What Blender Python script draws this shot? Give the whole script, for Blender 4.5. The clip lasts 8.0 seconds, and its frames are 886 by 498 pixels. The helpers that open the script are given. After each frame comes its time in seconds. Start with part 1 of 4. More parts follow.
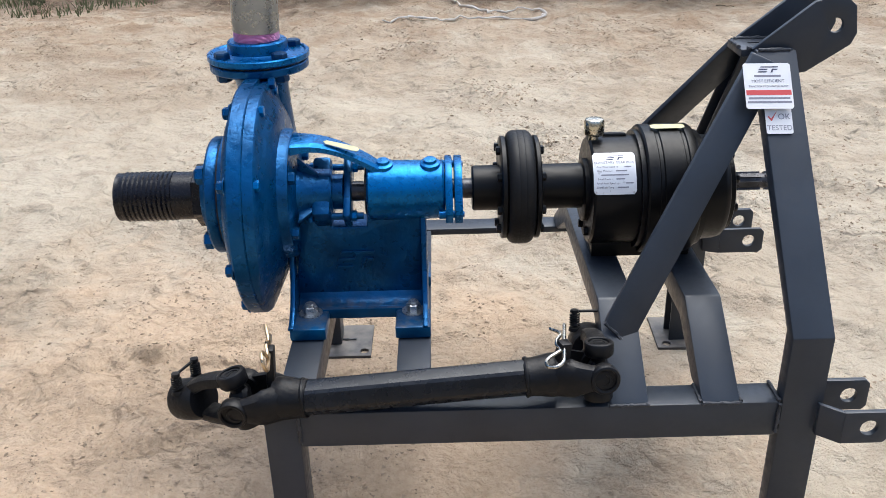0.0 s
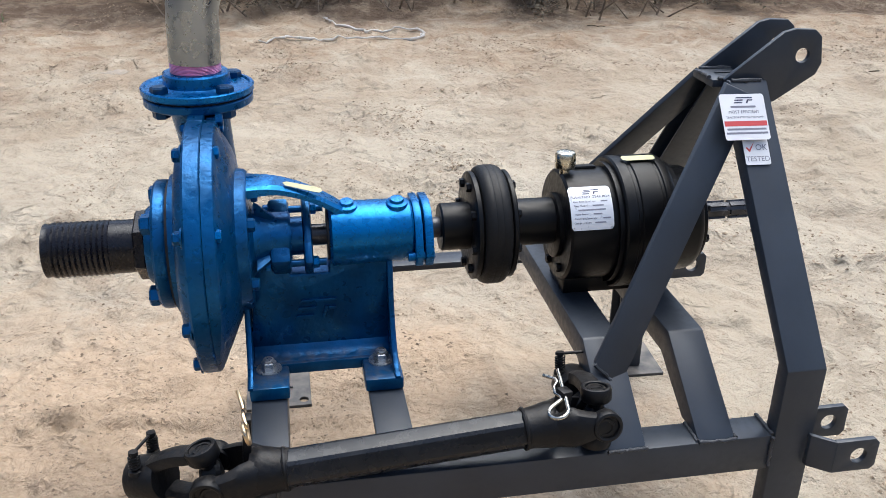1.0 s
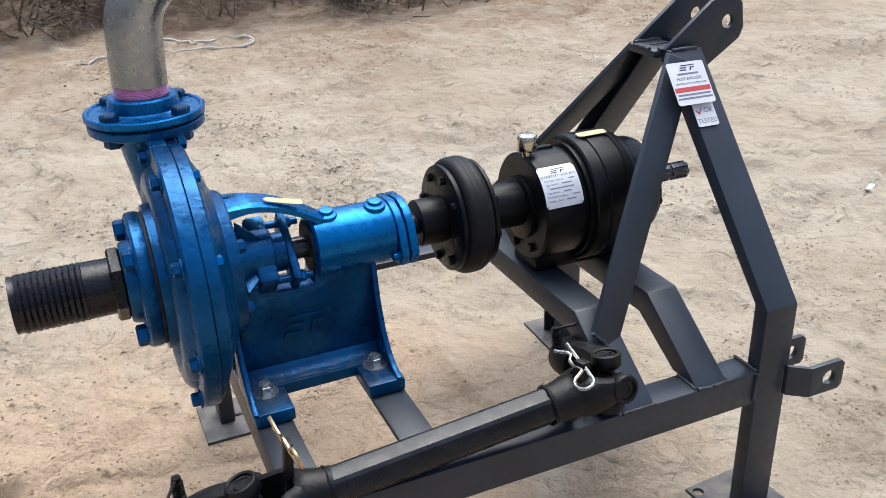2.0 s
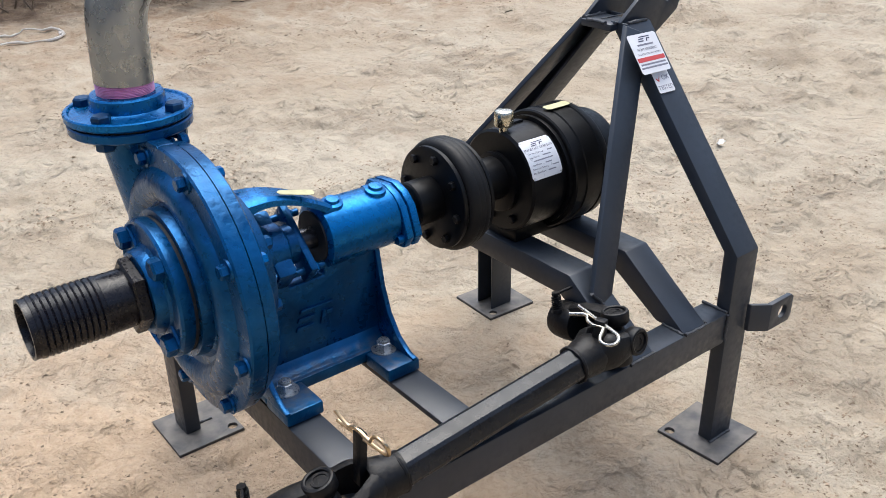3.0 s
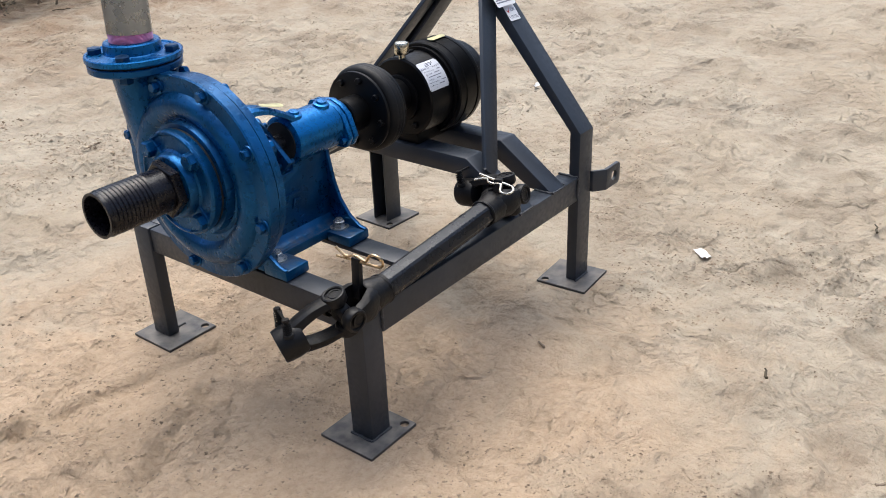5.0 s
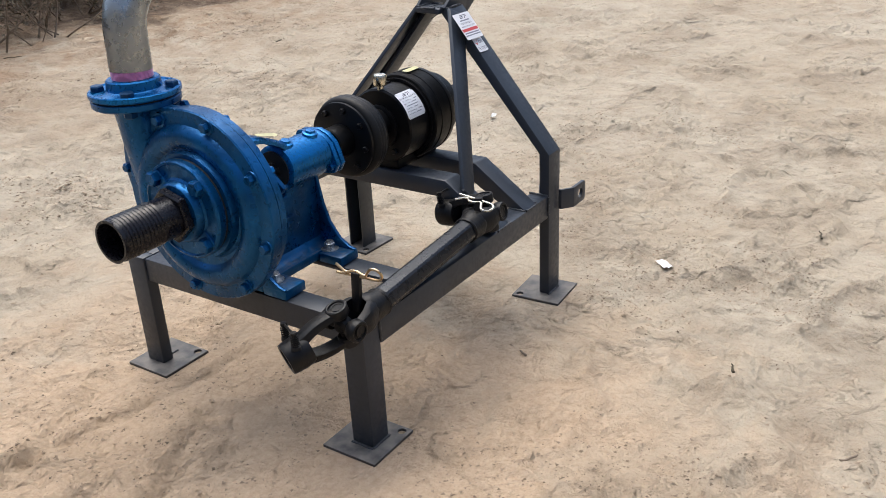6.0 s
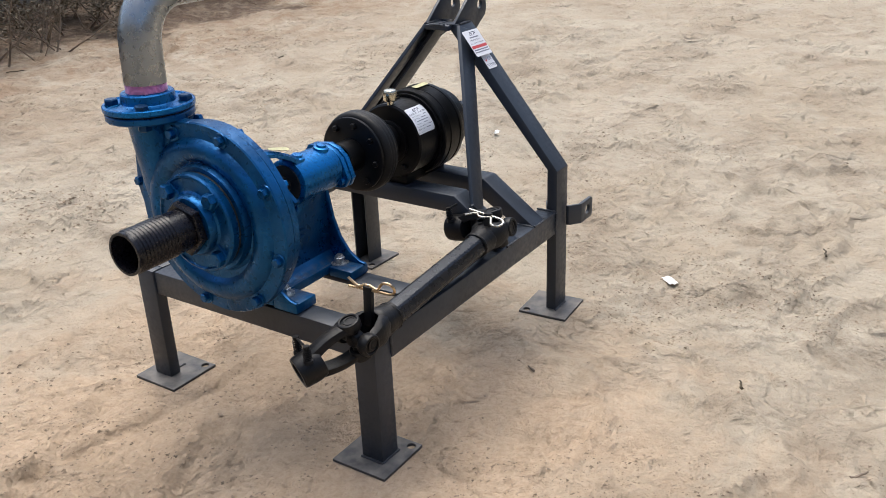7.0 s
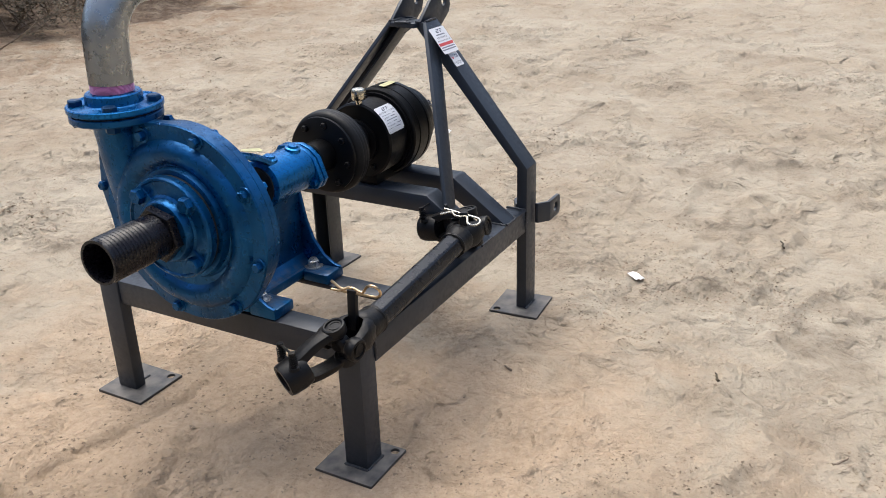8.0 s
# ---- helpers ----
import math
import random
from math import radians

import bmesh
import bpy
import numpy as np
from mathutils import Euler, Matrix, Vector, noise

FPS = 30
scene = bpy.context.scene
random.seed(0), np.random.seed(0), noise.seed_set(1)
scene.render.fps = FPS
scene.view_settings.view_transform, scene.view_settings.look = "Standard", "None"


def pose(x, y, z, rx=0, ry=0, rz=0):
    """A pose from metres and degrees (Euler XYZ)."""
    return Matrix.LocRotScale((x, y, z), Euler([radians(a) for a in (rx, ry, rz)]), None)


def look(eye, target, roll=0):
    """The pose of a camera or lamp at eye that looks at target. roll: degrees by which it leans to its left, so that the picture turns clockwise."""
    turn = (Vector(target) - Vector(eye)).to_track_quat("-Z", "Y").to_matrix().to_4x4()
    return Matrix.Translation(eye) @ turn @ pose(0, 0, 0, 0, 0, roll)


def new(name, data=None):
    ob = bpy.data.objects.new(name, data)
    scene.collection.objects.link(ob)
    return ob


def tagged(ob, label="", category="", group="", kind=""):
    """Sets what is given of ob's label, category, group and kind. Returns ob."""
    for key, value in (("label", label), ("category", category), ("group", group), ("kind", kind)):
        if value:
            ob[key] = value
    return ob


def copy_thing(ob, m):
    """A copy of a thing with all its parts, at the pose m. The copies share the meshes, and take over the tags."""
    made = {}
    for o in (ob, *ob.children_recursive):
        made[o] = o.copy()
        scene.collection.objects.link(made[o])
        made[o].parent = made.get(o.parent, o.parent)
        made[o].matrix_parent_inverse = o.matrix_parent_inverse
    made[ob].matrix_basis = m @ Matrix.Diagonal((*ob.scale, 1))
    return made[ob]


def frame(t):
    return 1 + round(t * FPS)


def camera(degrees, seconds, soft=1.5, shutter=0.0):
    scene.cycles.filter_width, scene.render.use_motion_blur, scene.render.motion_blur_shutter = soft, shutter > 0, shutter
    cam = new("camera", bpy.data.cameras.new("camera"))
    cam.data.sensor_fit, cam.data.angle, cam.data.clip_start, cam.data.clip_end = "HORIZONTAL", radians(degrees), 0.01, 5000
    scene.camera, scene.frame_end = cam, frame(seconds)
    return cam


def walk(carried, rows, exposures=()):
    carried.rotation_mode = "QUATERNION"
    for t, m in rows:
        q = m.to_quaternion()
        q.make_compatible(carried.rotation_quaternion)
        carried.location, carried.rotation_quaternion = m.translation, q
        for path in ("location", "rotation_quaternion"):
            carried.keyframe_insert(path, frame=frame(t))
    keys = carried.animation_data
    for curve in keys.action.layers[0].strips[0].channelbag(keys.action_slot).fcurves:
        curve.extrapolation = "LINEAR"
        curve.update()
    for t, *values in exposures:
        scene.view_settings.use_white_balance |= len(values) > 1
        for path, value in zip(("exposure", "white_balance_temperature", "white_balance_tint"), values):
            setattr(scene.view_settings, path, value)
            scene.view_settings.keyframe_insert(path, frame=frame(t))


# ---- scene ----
cam = camera(52.7, 8.0, 0.65)
PATH = [
    (0, (0.261, -1.515, 1.217), (0.260, 0.285, 0.343), -1.5),
    (0.5, (0.165, -1.430, 1.224), (0.216, 0.384, 0.383), -1.0),
    (1, (0.063, -1.385, 1.220), (0.384, 0.399, 0.375), 0.6),
    (1.5, (-0.117, -1.356, 1.232), (0.461, 0.355, 0.373), -0.8),
    (1.7, (-0.156, -1.354, 1.221), (0.466, 0.345, 0.368), -1.7),
    (2.8, (-0.469, -1.129, 1.233), (0.559, 0.337, 0.342), -0.5),
    (3, (-0.548, -1.140, 1.236), (0.548, 0.269, 0.335), -0.9),
    (3.5, (-0.728, -1.186, 1.232), (0.508, 0.083, 0.302), -1.6),
    (4, (-0.854, -1.291, 1.226), (0.421, -0.077, 0.277), -2.2),
    (4.2, (-0.913, -1.324, 1.242), (0.388, -0.147, 0.281), -2.0),
    (5.3, (-1.224, -1.400, 1.261), (0.206, -0.318, 0.376), -2.6),
    (5.5, (-1.265, -1.403, 1.266), (0.193, -0.349, 0.392), -2.8),
    (6, (-1.323, -1.393, 1.273), (0.173, -0.362, 0.437), -2.9),
    (6.5, (-1.341, -1.383, 1.273), (0.168, -0.348, 0.466), -2.7),
    (7, (-1.349, -1.367, 1.272), (0.167, -0.337, 0.470), -2.4),
    (7.5, (-1.355, -1.333, 1.269), (0.185, -0.340, 0.469), -2.2),
    (8, (-1.382, -1.251, 1.259), (0.215, -0.355, 0.455), -1.8),
]
walk(cam, [(t, look(eye, target, roll)) for t, eye, target, roll in PATH], [(0.0, 1.21, 5970, 6.5), (1.7, 1.16, 5970, 6.5), (3.5, 1.16, 6170, 7.5), (5.5, 1.06, 6270, 8), (8.0, 1.02, 6270, 8)])

# ---- light ----
world = bpy.data.worlds.new("world")
scene.world = world
world.use_nodes = True
wn = world.node_tree.nodes
sky = wn.new("ShaderNodeTexSky")
sky.sky_type, sky.sun_disc = "NISHITA", False
sky.sun_elevation, sky.sun_rotation = radians(71), radians(38)
sky.air_density, sky.dust_density, sky.ozone_density = 1.0, 4.5, 1.0
wn["Background"].inputs["Strength"].default_value = 0.105
world.node_tree.links.new(sky.outputs[0], wn["Background"].inputs["Color"])
sun_data = bpy.data.lights.new("sun", "SUN")
sun_data.energy, sun_data.angle, sun_data.color = 1.5, radians(58), (1.0, 0.965, 0.915)
sun = new("sun", sun_data)
sun.matrix_world = look((1.5, 1.9, 7.0), (0, 0, 0))

# ---- materials ----


def mat(name, color, rough=0.5, metal=0.0, vary=0.15, scale=6.0, bump=0.0, bscale=60.0, bdist=0.002, dust=0.0,
        dust_color=(0.3, 0.24, 0.17), spec=0.35, coat=0.0):
    """A surface with colour that varies at two scales, uneven gloss, fine relief and dust on what faces up."""
    m = bpy.data.materials.new(name)
    m.use_nodes = True
    n, l = m.node_tree.nodes, m.node_tree.links
    b = n["Principled BSDF"]
    geo = n.new("ShaderNodeNewGeometry")
    big = n.new("ShaderNodeTexNoise")
    big.inputs["Scale"].default_value, big.inputs["Detail"].default_value = scale, 5
    l.new(geo.outputs["Position"], big.inputs["Vector"])
    fine = n.new("ShaderNodeTexNoise")
    fine.inputs["Scale"].default_value, fine.inputs["Detail"].default_value = bscale, 6
    l.new(geo.outputs["Position"], fine.inputs["Vector"])
    ramp = n.new("ShaderNodeMapRange")
    ramp.inputs["From Min"].default_value, ramp.inputs["From Max"].default_value = 0.3, 0.7
    ramp.inputs["To Min"].default_value, ramp.inputs["To Max"].default_value = 1 - vary, 1 + vary
    l.new(big.outputs["Fac"], ramp.inputs["Value"])
    mul = n.new("ShaderNodeVectorMath")
    mul.operation = "SCALE"
    mul.inputs[0].default_value = color
    l.new(ramp.outputs[0], mul.inputs["Scale"])
    out = mul.outputs[0]
    if dust > 0:
        sep = n.new("ShaderNodeSeparateXYZ")
        l.new(geo.outputs["Normal"], sep.inputs[0])
        up = n.new("ShaderNodeMapRange")
        up.inputs["From Min"].default_value, up.inputs["From Max"].default_value = 0.55, 1.0
        l.new(sep.outputs["Z"], up.inputs["Value"])
        patch = n.new("ShaderNodeMapRange")
        patch.inputs["From Min"].default_value, patch.inputs["From Max"].default_value = 0.35, 0.75
        l.new(fine.outputs["Fac"], patch.inputs["Value"])
        amount = n.new("ShaderNodeMath")
        amount.operation = "MULTIPLY"
        l.new(up.outputs[0], amount.inputs[0])
        l.new(patch.outputs[0], amount.inputs[1])
        scaled = n.new("ShaderNodeMath")
        scaled.operation = "MULTIPLY"
        scaled.inputs[1].default_value = dust
        l.new(amount.outputs[0], scaled.inputs[0])
        mix = n.new("ShaderNodeMix")
        mix.data_type = "RGBA"
        l.new(scaled.outputs[0], mix.inputs["Factor"])
        l.new(out, mix.inputs["A"])
        mix.inputs["B"].default_value = (*dust_color, 1)
        out = mix.outputs["Result"]
    l.new(out, b.inputs["Base Color"])
    gloss = n.new("ShaderNodeMapRange")
    gloss.inputs["From Min"].default_value, gloss.inputs["From Max"].default_value = 0.3, 0.7
    gloss.inputs["To Min"].default_value = max(rough - 0.08, 0.03)
    gloss.inputs["To Max"].default_value = min(rough + 0.12, 1)
    l.new(fine.outputs["Fac"], gloss.inputs["Value"])
    l.new(gloss.outputs[0], b.inputs["Roughness"])
    b.inputs["Metallic"].default_value = metal
    b.inputs["Specular IOR Level"].default_value = spec
    b.inputs["Coat Weight"].default_value = coat
    b.inputs["Coat Roughness"].default_value = 0.15
    if bump > 0:
        bp = n.new("ShaderNodeBump")
        bp.inputs["Strength"].default_value, bp.inputs["Distance"].default_value = bump, bdist
        l.new(fine.outputs["Fac"], bp.inputs["Height"])
        l.new(bp.outputs[0], b.inputs["Normal"])
    return m


BLUE = mat("blue_paint_on_cast_iron", (0.002, 0.069, 0.197), 0.3, 0.62, 0.3, 14, 0.5, 62, 0.004, 0.04, spec=0.4)
BLUE_DUSTY = mat("dusty_blue_paint", (0.002, 0.074, 0.20), 0.36, 0.5, 0.3, 14, 0.5, 62, 0.004, 0.6, dust_color=(0.15, 0.13, 0.11), spec=0.35)
# brighter, smoother version of the pump blue for housing, arm and top flange
BLUE_SMOOTH = mat("brighter_smoother_blue_paint", (0.002, 0.118, 0.335), 0.28, 0.62, 0.2, 14, 0.3, 110, 0.002, 0.03, spec=0.4)
BLUE_DARK = mat("thin_blue_paint_on_bolt", (0.003, 0.04, 0.11), 0.38, 0.45, 0.3, 60, 0.3, 200, 0.001)
GREY = mat("grey_enamel_on_steel", (0.026, 0.033, 0.045), 0.4, 0, 0.2, 7, 0.1, 90, 0.001, 0.03, spec=0.45)
PLATE = mat("dusty_grey_enamel", (0.062, 0.06, 0.06), 0.5, 0, 0.25, 18, 0.1, 22, 0.001, 0.8, dust_color=(0.26, 0.23, 0.195))
WELD = mat("weld_bead", (0.05, 0.053, 0.06), 0.5, 0.2, 0.3, 40, 0.8, 300, 0.002)
BLACK = mat("black_enamel", (0.0035, 0.0035, 0.004), 0.36, 0, 0.3, 10, 0.1, 120, 0.001, 0.006, spec=0.22)
RUBBER = mat("black_rubber", (0.007, 0.007, 0.0075), 0.5, 0, 0.2, 15, 0.12, 200, 0.001, 0.02, spec=0.25)
CAST_BLACK = mat("black_painted_forging", (0.005, 0.0055, 0.007), 0.42, 0, 0.3, 12, 0.4, 130, 0.002, 0.08, spec=0.25)
TUBE_BLACK = mat("black_painted_tube", (0.006, 0.0075, 0.011), 0.27, 0, 0.3, 9, 0.0, 45, 0.001, 0.0, spec=0.36)
HOSE = mat("black_oiled_steel", (0.005, 0.0045, 0.007), 0.28, 0, 0.3, 20, 0.15, 180, 0.001)
ZINC = mat("galvanised_steel", (0.33, 0.345, 0.35), 0.27, 0.9, 0.16, 9, 0.04, 60, 0.001)
NICKEL = mat("nickel_plate", (0.62, 0.57, 0.45), 0.22, 1.0, 0.12, 30, 0.05, 200, 0.0005)
BOLT = mat("zinc_plated_bolt", (0.55, 0.55, 0.54), 0.3, 0.9, 0.2, 60, 0.1, 300, 0.0005)
BRASS = mat("yellow_zinc_wire", (0.58, 0.43, 0.26), 0.3, 1.0, 0.2, 60)
CLIP_STEEL = mat("bright_clip_wire", (0.5, 0.485, 0.43), 0.25, 1.0, 0.15, 60)
SHAFT = mat("oily_steel_shaft", (0.06, 0.06, 0.065), 0.3, 0.6, 0.3, 40)
THREAD = mat("purple_primer_thread", (0.55, 0.24, 0.42), 0.35, 0.4, 0.25, 40)
GASKET_AND_BORE = mat("dark_gasket_and_bore", (0.012, 0.013, 0.016), 0.7)
WHITE = mat("white_label", (0.74, 0.74, 0.76), 0.4, 0, 0.05, 20)
SILVER = mat("silver_nameplate", (0.68, 0.69, 0.72), 0.32, 0.2, 0.07, 25)
RED = mat("red_print", (0.52, 0.07, 0.07), 0.5)
INK = mat("dark_ink", (0.05, 0.05, 0.09), 0.5)
INK_SOFT = mat("grey_ink", (0.2, 0.2, 0.24), 0.5)
YELLOW = mat("yellow_label", (0.56, 0.53, 0.3), 0.5, 0, 0.15, 60)
PAPER = mat("paper_scrap", (0.72, 0.71, 0.69), 0.7, 0, 0.12, 40)
TWIG = mat("dry_twig", (0.2, 0.155, 0.115), 0.85, 0, 0.35, 12, 0.5, 200, 0.002)
DRY_LEAF = mat("dry_leaf", (0.075, 0.06, 0.038), 0.8, 0, 0.4, 8)
GRASS = mat("grass_blade", (0.12, 0.135, 0.065), 0.7, 0, 0.35, 10)
WOOD = mat("weathered_plank", (0.33, 0.28, 0.22), 0.8, 0, 0.2, 12, 0.5, 80, 0.003)
PLASTIC = mat("dusty_plastic_film", (0.55, 0.52, 0.48), 0.35, 0, 0.15, 12)
RENDER = mat("cement_render", (0.24, 0.23, 0.215), 0.9, 0, 0.2, 1.5, 0.5, 30, 0.004)


def sand_material():
    m = bpy.data.materials.new("trodden_sand")
    m.use_nodes = True
    n, l = m.node_tree.nodes, m.node_tree.links
    b = n["Principled BSDF"]
    geo = n.new("ShaderNodeNewGeometry")

    def tex(scale, detail=6, rough=0.6, warp=0.0):
        x = n.new("ShaderNodeTexNoise")
        x.inputs["Scale"].default_value, x.inputs["Detail"].default_value = scale, detail
        x.inputs["Roughness"].default_value, x.inputs["Distortion"].default_value = rough, warp
        l.new(geo.outputs["Position"], x.inputs["Vector"])
        return x.outputs["Fac"]

    def span(value, a, b_, c, d):
        x = n.new("ShaderNodeMapRange")
        x.inputs["From Min"].default_value, x.inputs["From Max"].default_value = a, b_
        x.inputs["To Min"].default_value, x.inputs["To Max"].default_value = c, d
        l.new(value, x.inputs["Value"])
        return x.outputs[0]

    def blend(fac, a, b_):
        x = n.new("ShaderNodeMix")
        x.data_type = "RGBA"
        l.new(fac, x.inputs["Factor"])
        for key, v in (("A", a), ("B", b_)):
            if isinstance(v, tuple):
                x.inputs[key].default_value = (*v, 1)
            else:
                l.new(v, x.inputs[key])
        return x.outputs["Result"]

    def times(a, b_):
        x = n.new("ShaderNodeMath")
        x.operation = "MULTIPLY"
        l.new(a, x.inputs[0])
        l.new(b_, x.inputs[1])
        return x.outputs[0]

    def add(a, b_):
        x = n.new("ShaderNodeMath")
        x.operation = "ADD"
        l.new(a, x.inputs[0])
        l.new(b_, x.inputs[1])
        return x.outputs[0]

    # pale dry sand, smooth trodden crust, redder churned patches with loose crumbs
    base = blend(span(tex(0.9, 4, 0.55, 0.3), 0.36, 0.64, 0, 1), (0.435, 0.38, 0.295), (0.37, 0.307, 0.226))
    crust = blend(span(tex(3.6, 3, 0.5, 0.3), 0.52, 0.66, 0, 0.5), base, (0.445, 0.392, 0.307))
    churn = span(tex(2.3, 6, 0.75, 0.2), 0.47, 0.66, 0, 0.85)
    grit = span(tex(80, 5, 0.75), 0.38, 0.64, 0.25, 1)
    red = blend(times(churn, grit), crust, (0.325, 0.252, 0.182))
    crumbs = blend(times(churn, span(tex(34, 4, 0.65), 0.56, 0.64, 0, 0.6)), red, (0.2, 0.15, 0.108))
    scratches = blend(span(tex(14, 8, 0.75, 0.4), 0.63, 0.7, 0, 0.15), crumbs, (0.29, 0.225, 0.16))
    grains = blend(span(tex(170, 4, 0.8), 0.52, 0.7, 0.0, 0.5), scratches, (0.26, 0.2, 0.145))
    sep = n.new("ShaderNodeSeparateXYZ")
    l.new(geo.outputs["Position"], sep.inputs[0])
    wob = span(tex(1.1, 5, 0.65, 0.5), 0.3, 0.7, -0.7, 0.7)
    far = add(sep.outputs["Y"], wob)
    # redder, slightly darker sand in a ragged patch round the stand
    spot = n.new("ShaderNodeVectorMath")
    spot.operation = "DISTANCE"
    l.new(geo.outputs["Position"], spot.inputs[0])
    spot.inputs[1].default_value = (-0.25, -0.05, 0.0)
    red_patch = span(add(spot.outputs["Value"], span(tex(2.6, 6, 0.7, 0.4), 0.3, 0.7, -0.5, 0.5)), 0.6, 1.4, 0.85, 0)
    grains = blend(red_patch, grains, blend(span(tex(65, 6, 0.75), 0.42, 0.62, 0, 1), (0.458, 0.342, 0.235), (0.385, 0.277, 0.183)))
    brown = times(span(far, 2.4, 4.4, 0, 0.9), span(tex(4, 6, 0.7, 0.6), 0.38, 0.6, 0.15, 1))
    earthy = blend(brown, grains, (0.27, 0.19, 0.125))
    soil = times(span(far, 4.75, 5.35, 0, 1), span(tex(9, 5, 0.7), 0.3, 0.55, 0.45, 1))
    color = blend(soil, earthy, (0.12, 0.085, 0.06))
    l.new(color, b.inputs["Base Color"])
    b.inputs["Roughness"].default_value = 0.95
    b.inputs["Specular IOR Level"].default_value = 0.15

    def relief_node(height, strength, distance, before=None):
        x = n.new("ShaderNodeBump")
        x.inputs["Strength"].default_value, x.inputs["Distance"].default_value = strength, distance
        l.new(height, x.inputs["Height"])
        if before is not None:
            l.new(before, x.inputs["Normal"])
        return x.outputs[0]

    k = relief_node(tex(5, 6, 0.55, 0.3), 1.0, 0.05)
    k = relief_node(times(span(tex(55, 6, 0.7, 0.2), 0, 1, -0.5, 0.5), churn), 1.0, 0.02, k)
    k = relief_node(tex(15, 6, 0.6, 0.35), 1.0, 0.032, k)
    # small broken scarps where the crust was scuffed, in bands
    scuffed = span(tex(2.1, 4, 0.62, 0.3), 0.5, 0.64, 0, 1)
    k = relief_node(times(span(tex(4.2, 2, 0.5, 0.4), 0.46, 0.51, 0, 1), scuffed), 1.0, 0.016, k)
    k = relief_node(times(span(tex(12, 3, 0.5, 0.2), 0.5, 0.6, 0, 1), scuffed), 1.0, 0.007, k)
    k = relief_node(tex(200, 4, 0.7), 0.7, 0.004, k)
    l.new(k, b.inputs["Normal"])
    return m


SAND = sand_material()

# ---- building blocks ----


def finish(bm, material, name, sharp=35):
    me = bpy.data.meshes.new(name)
    bmesh.ops.recalc_face_normals(bm, faces=bm.faces)
    bm.to_mesh(me)
    bm.free()
    me.materials.append(material)
    me.shade_smooth()
    me.set_sharp_from_angle(angle=radians(sharp))
    return me


def part(name, bm, material, parent=None, label="", m=None, sharp=35):
    """Links a bmesh, or a shared mesh, as one mesh object under a thing or a part."""
    me = bm if isinstance(bm, bpy.types.Mesh) else finish(bm, material, name, sharp)
    ob = new(name, me)
    if m is not None:
        ob.matrix_basis = m
    if parent is not None:
        ob.parent = parent
        if parent.type == "EMPTY":
            ob.matrix_parent_inverse = Matrix.Translation(-parent.location)
    if label:
        ob["label"] = label
    return ob


def thing(name, place, label, category, group="", kind=""):
    ob = new(name)
    ob.empty_display_size = 0.1
    ob.location = place
    return tagged(ob, label, category, group, kind)


def box(x0, x1, y0, y1, z0, z1, bevel=0.003, m=None, bm=None, segments=2):
    own = bmesh.new()
    bmesh.ops.create_cube(own, size=1)
    for v in own.verts:
        v.co = Vector(((x0 + x1) / 2 + v.co.x * (x1 - x0), (y0 + y1) / 2 + v.co.y * (y1 - y0), (z0 + z1) / 2 + v.co.z * (z1 - z0)))
    if bevel > 0:
        bmesh.ops.bevel(own, geom=own.edges, offset=bevel, segments=segments, affect="EDGES", profile=0.5)
    if m is not None:
        own.transform(m)
    return own if bm is None else merge(bm, own)


def merge(bm, other):
    me = bpy.data.meshes.new("tmp")
    other.to_mesh(me)
    other.free()
    bm.from_mesh(me)
    bpy.data.meshes.remove(me)
    return bm


def lathe(profile, m=None, n=48, bm=None, squash=None):
    """Turns (x, r) pairs about the x axis; a pair with r 0 closes an end."""
    own = bmesh.new()
    rings = []
    for x, r in profile:
        if r <= 0:
            rings.append([own.verts.new((x, 0, 0))])
        else:
            rings.append([own.verts.new((x, r * math.cos(2 * math.pi * k / n), r * math.sin(2 * math.pi * k / n))) for k in range(n)])
    for a, b in zip(rings, rings[1:]):
        for k in range(n):
            j = (k + 1) % n
            if len(a) == 1 and len(b) == 1:
                continue
            if len(a) == 1:
                own.faces.new((a[0], b[j], b[k]))
            elif len(b) == 1:
                own.faces.new((a[k], a[j], b[0]))
            else:
                own.faces.new((a[k], a[j], b[j], b[k]))
    if m is not None:
        own.transform(m)
    return own if bm is None else merge(bm, own)


def prism(poly, depth, m=None, bevel=0.002, hole=None, bm=None):
    """A plate with that outline in its x and z, from y 0 to depth; hole: (x, z, radius)."""
    own = bmesh.new()
    if hole:
        hx, hz, hr = hole
        k = 24
        ring = [(hx + hr * math.cos(2 * math.pi * i / k), hz + hr * math.sin(2 * math.pi * i / k)) for i in range(k)]
        outer = [own.verts.new((x, 0, z)) for x, z in poly]
        inner = [own.verts.new((x, 0, z)) for x, z in ring]
        edges = [own.edges.new((a, b)) for a, b in zip(outer, outer[1:] + outer[:1])]
        edges += [own.edges.new((a, b)) for a, b in zip(inner, inner[1:] + inner[:1])]
        bmesh.ops.triangle_fill(own, edges=edges, use_beauty=True)
        faces = list(own.faces)
    else:
        faces = [own.faces.new([own.verts.new((x, 0, z)) for x, z in poly])]
    got = bmesh.ops.extrude_face_region(own, geom=faces)
    for v in got["geom"]:
        if isinstance(v, bmesh.types.BMVert):
            v.co.y += depth
    bmesh.ops.recalc_face_normals(own, faces=own.faces)
    if bevel > 0:
        rim = [e for e in own.edges if len(e.link_faces) == 2 and e.calc_face_angle(0) > 0.6]
        bmesh.ops.bevel(own, geom=rim, offset=bevel, segments=2, affect="EDGES", profile=0.5)
    if m is not None:
        own.transform(m)
    return own if bm is None else merge(bm, own)


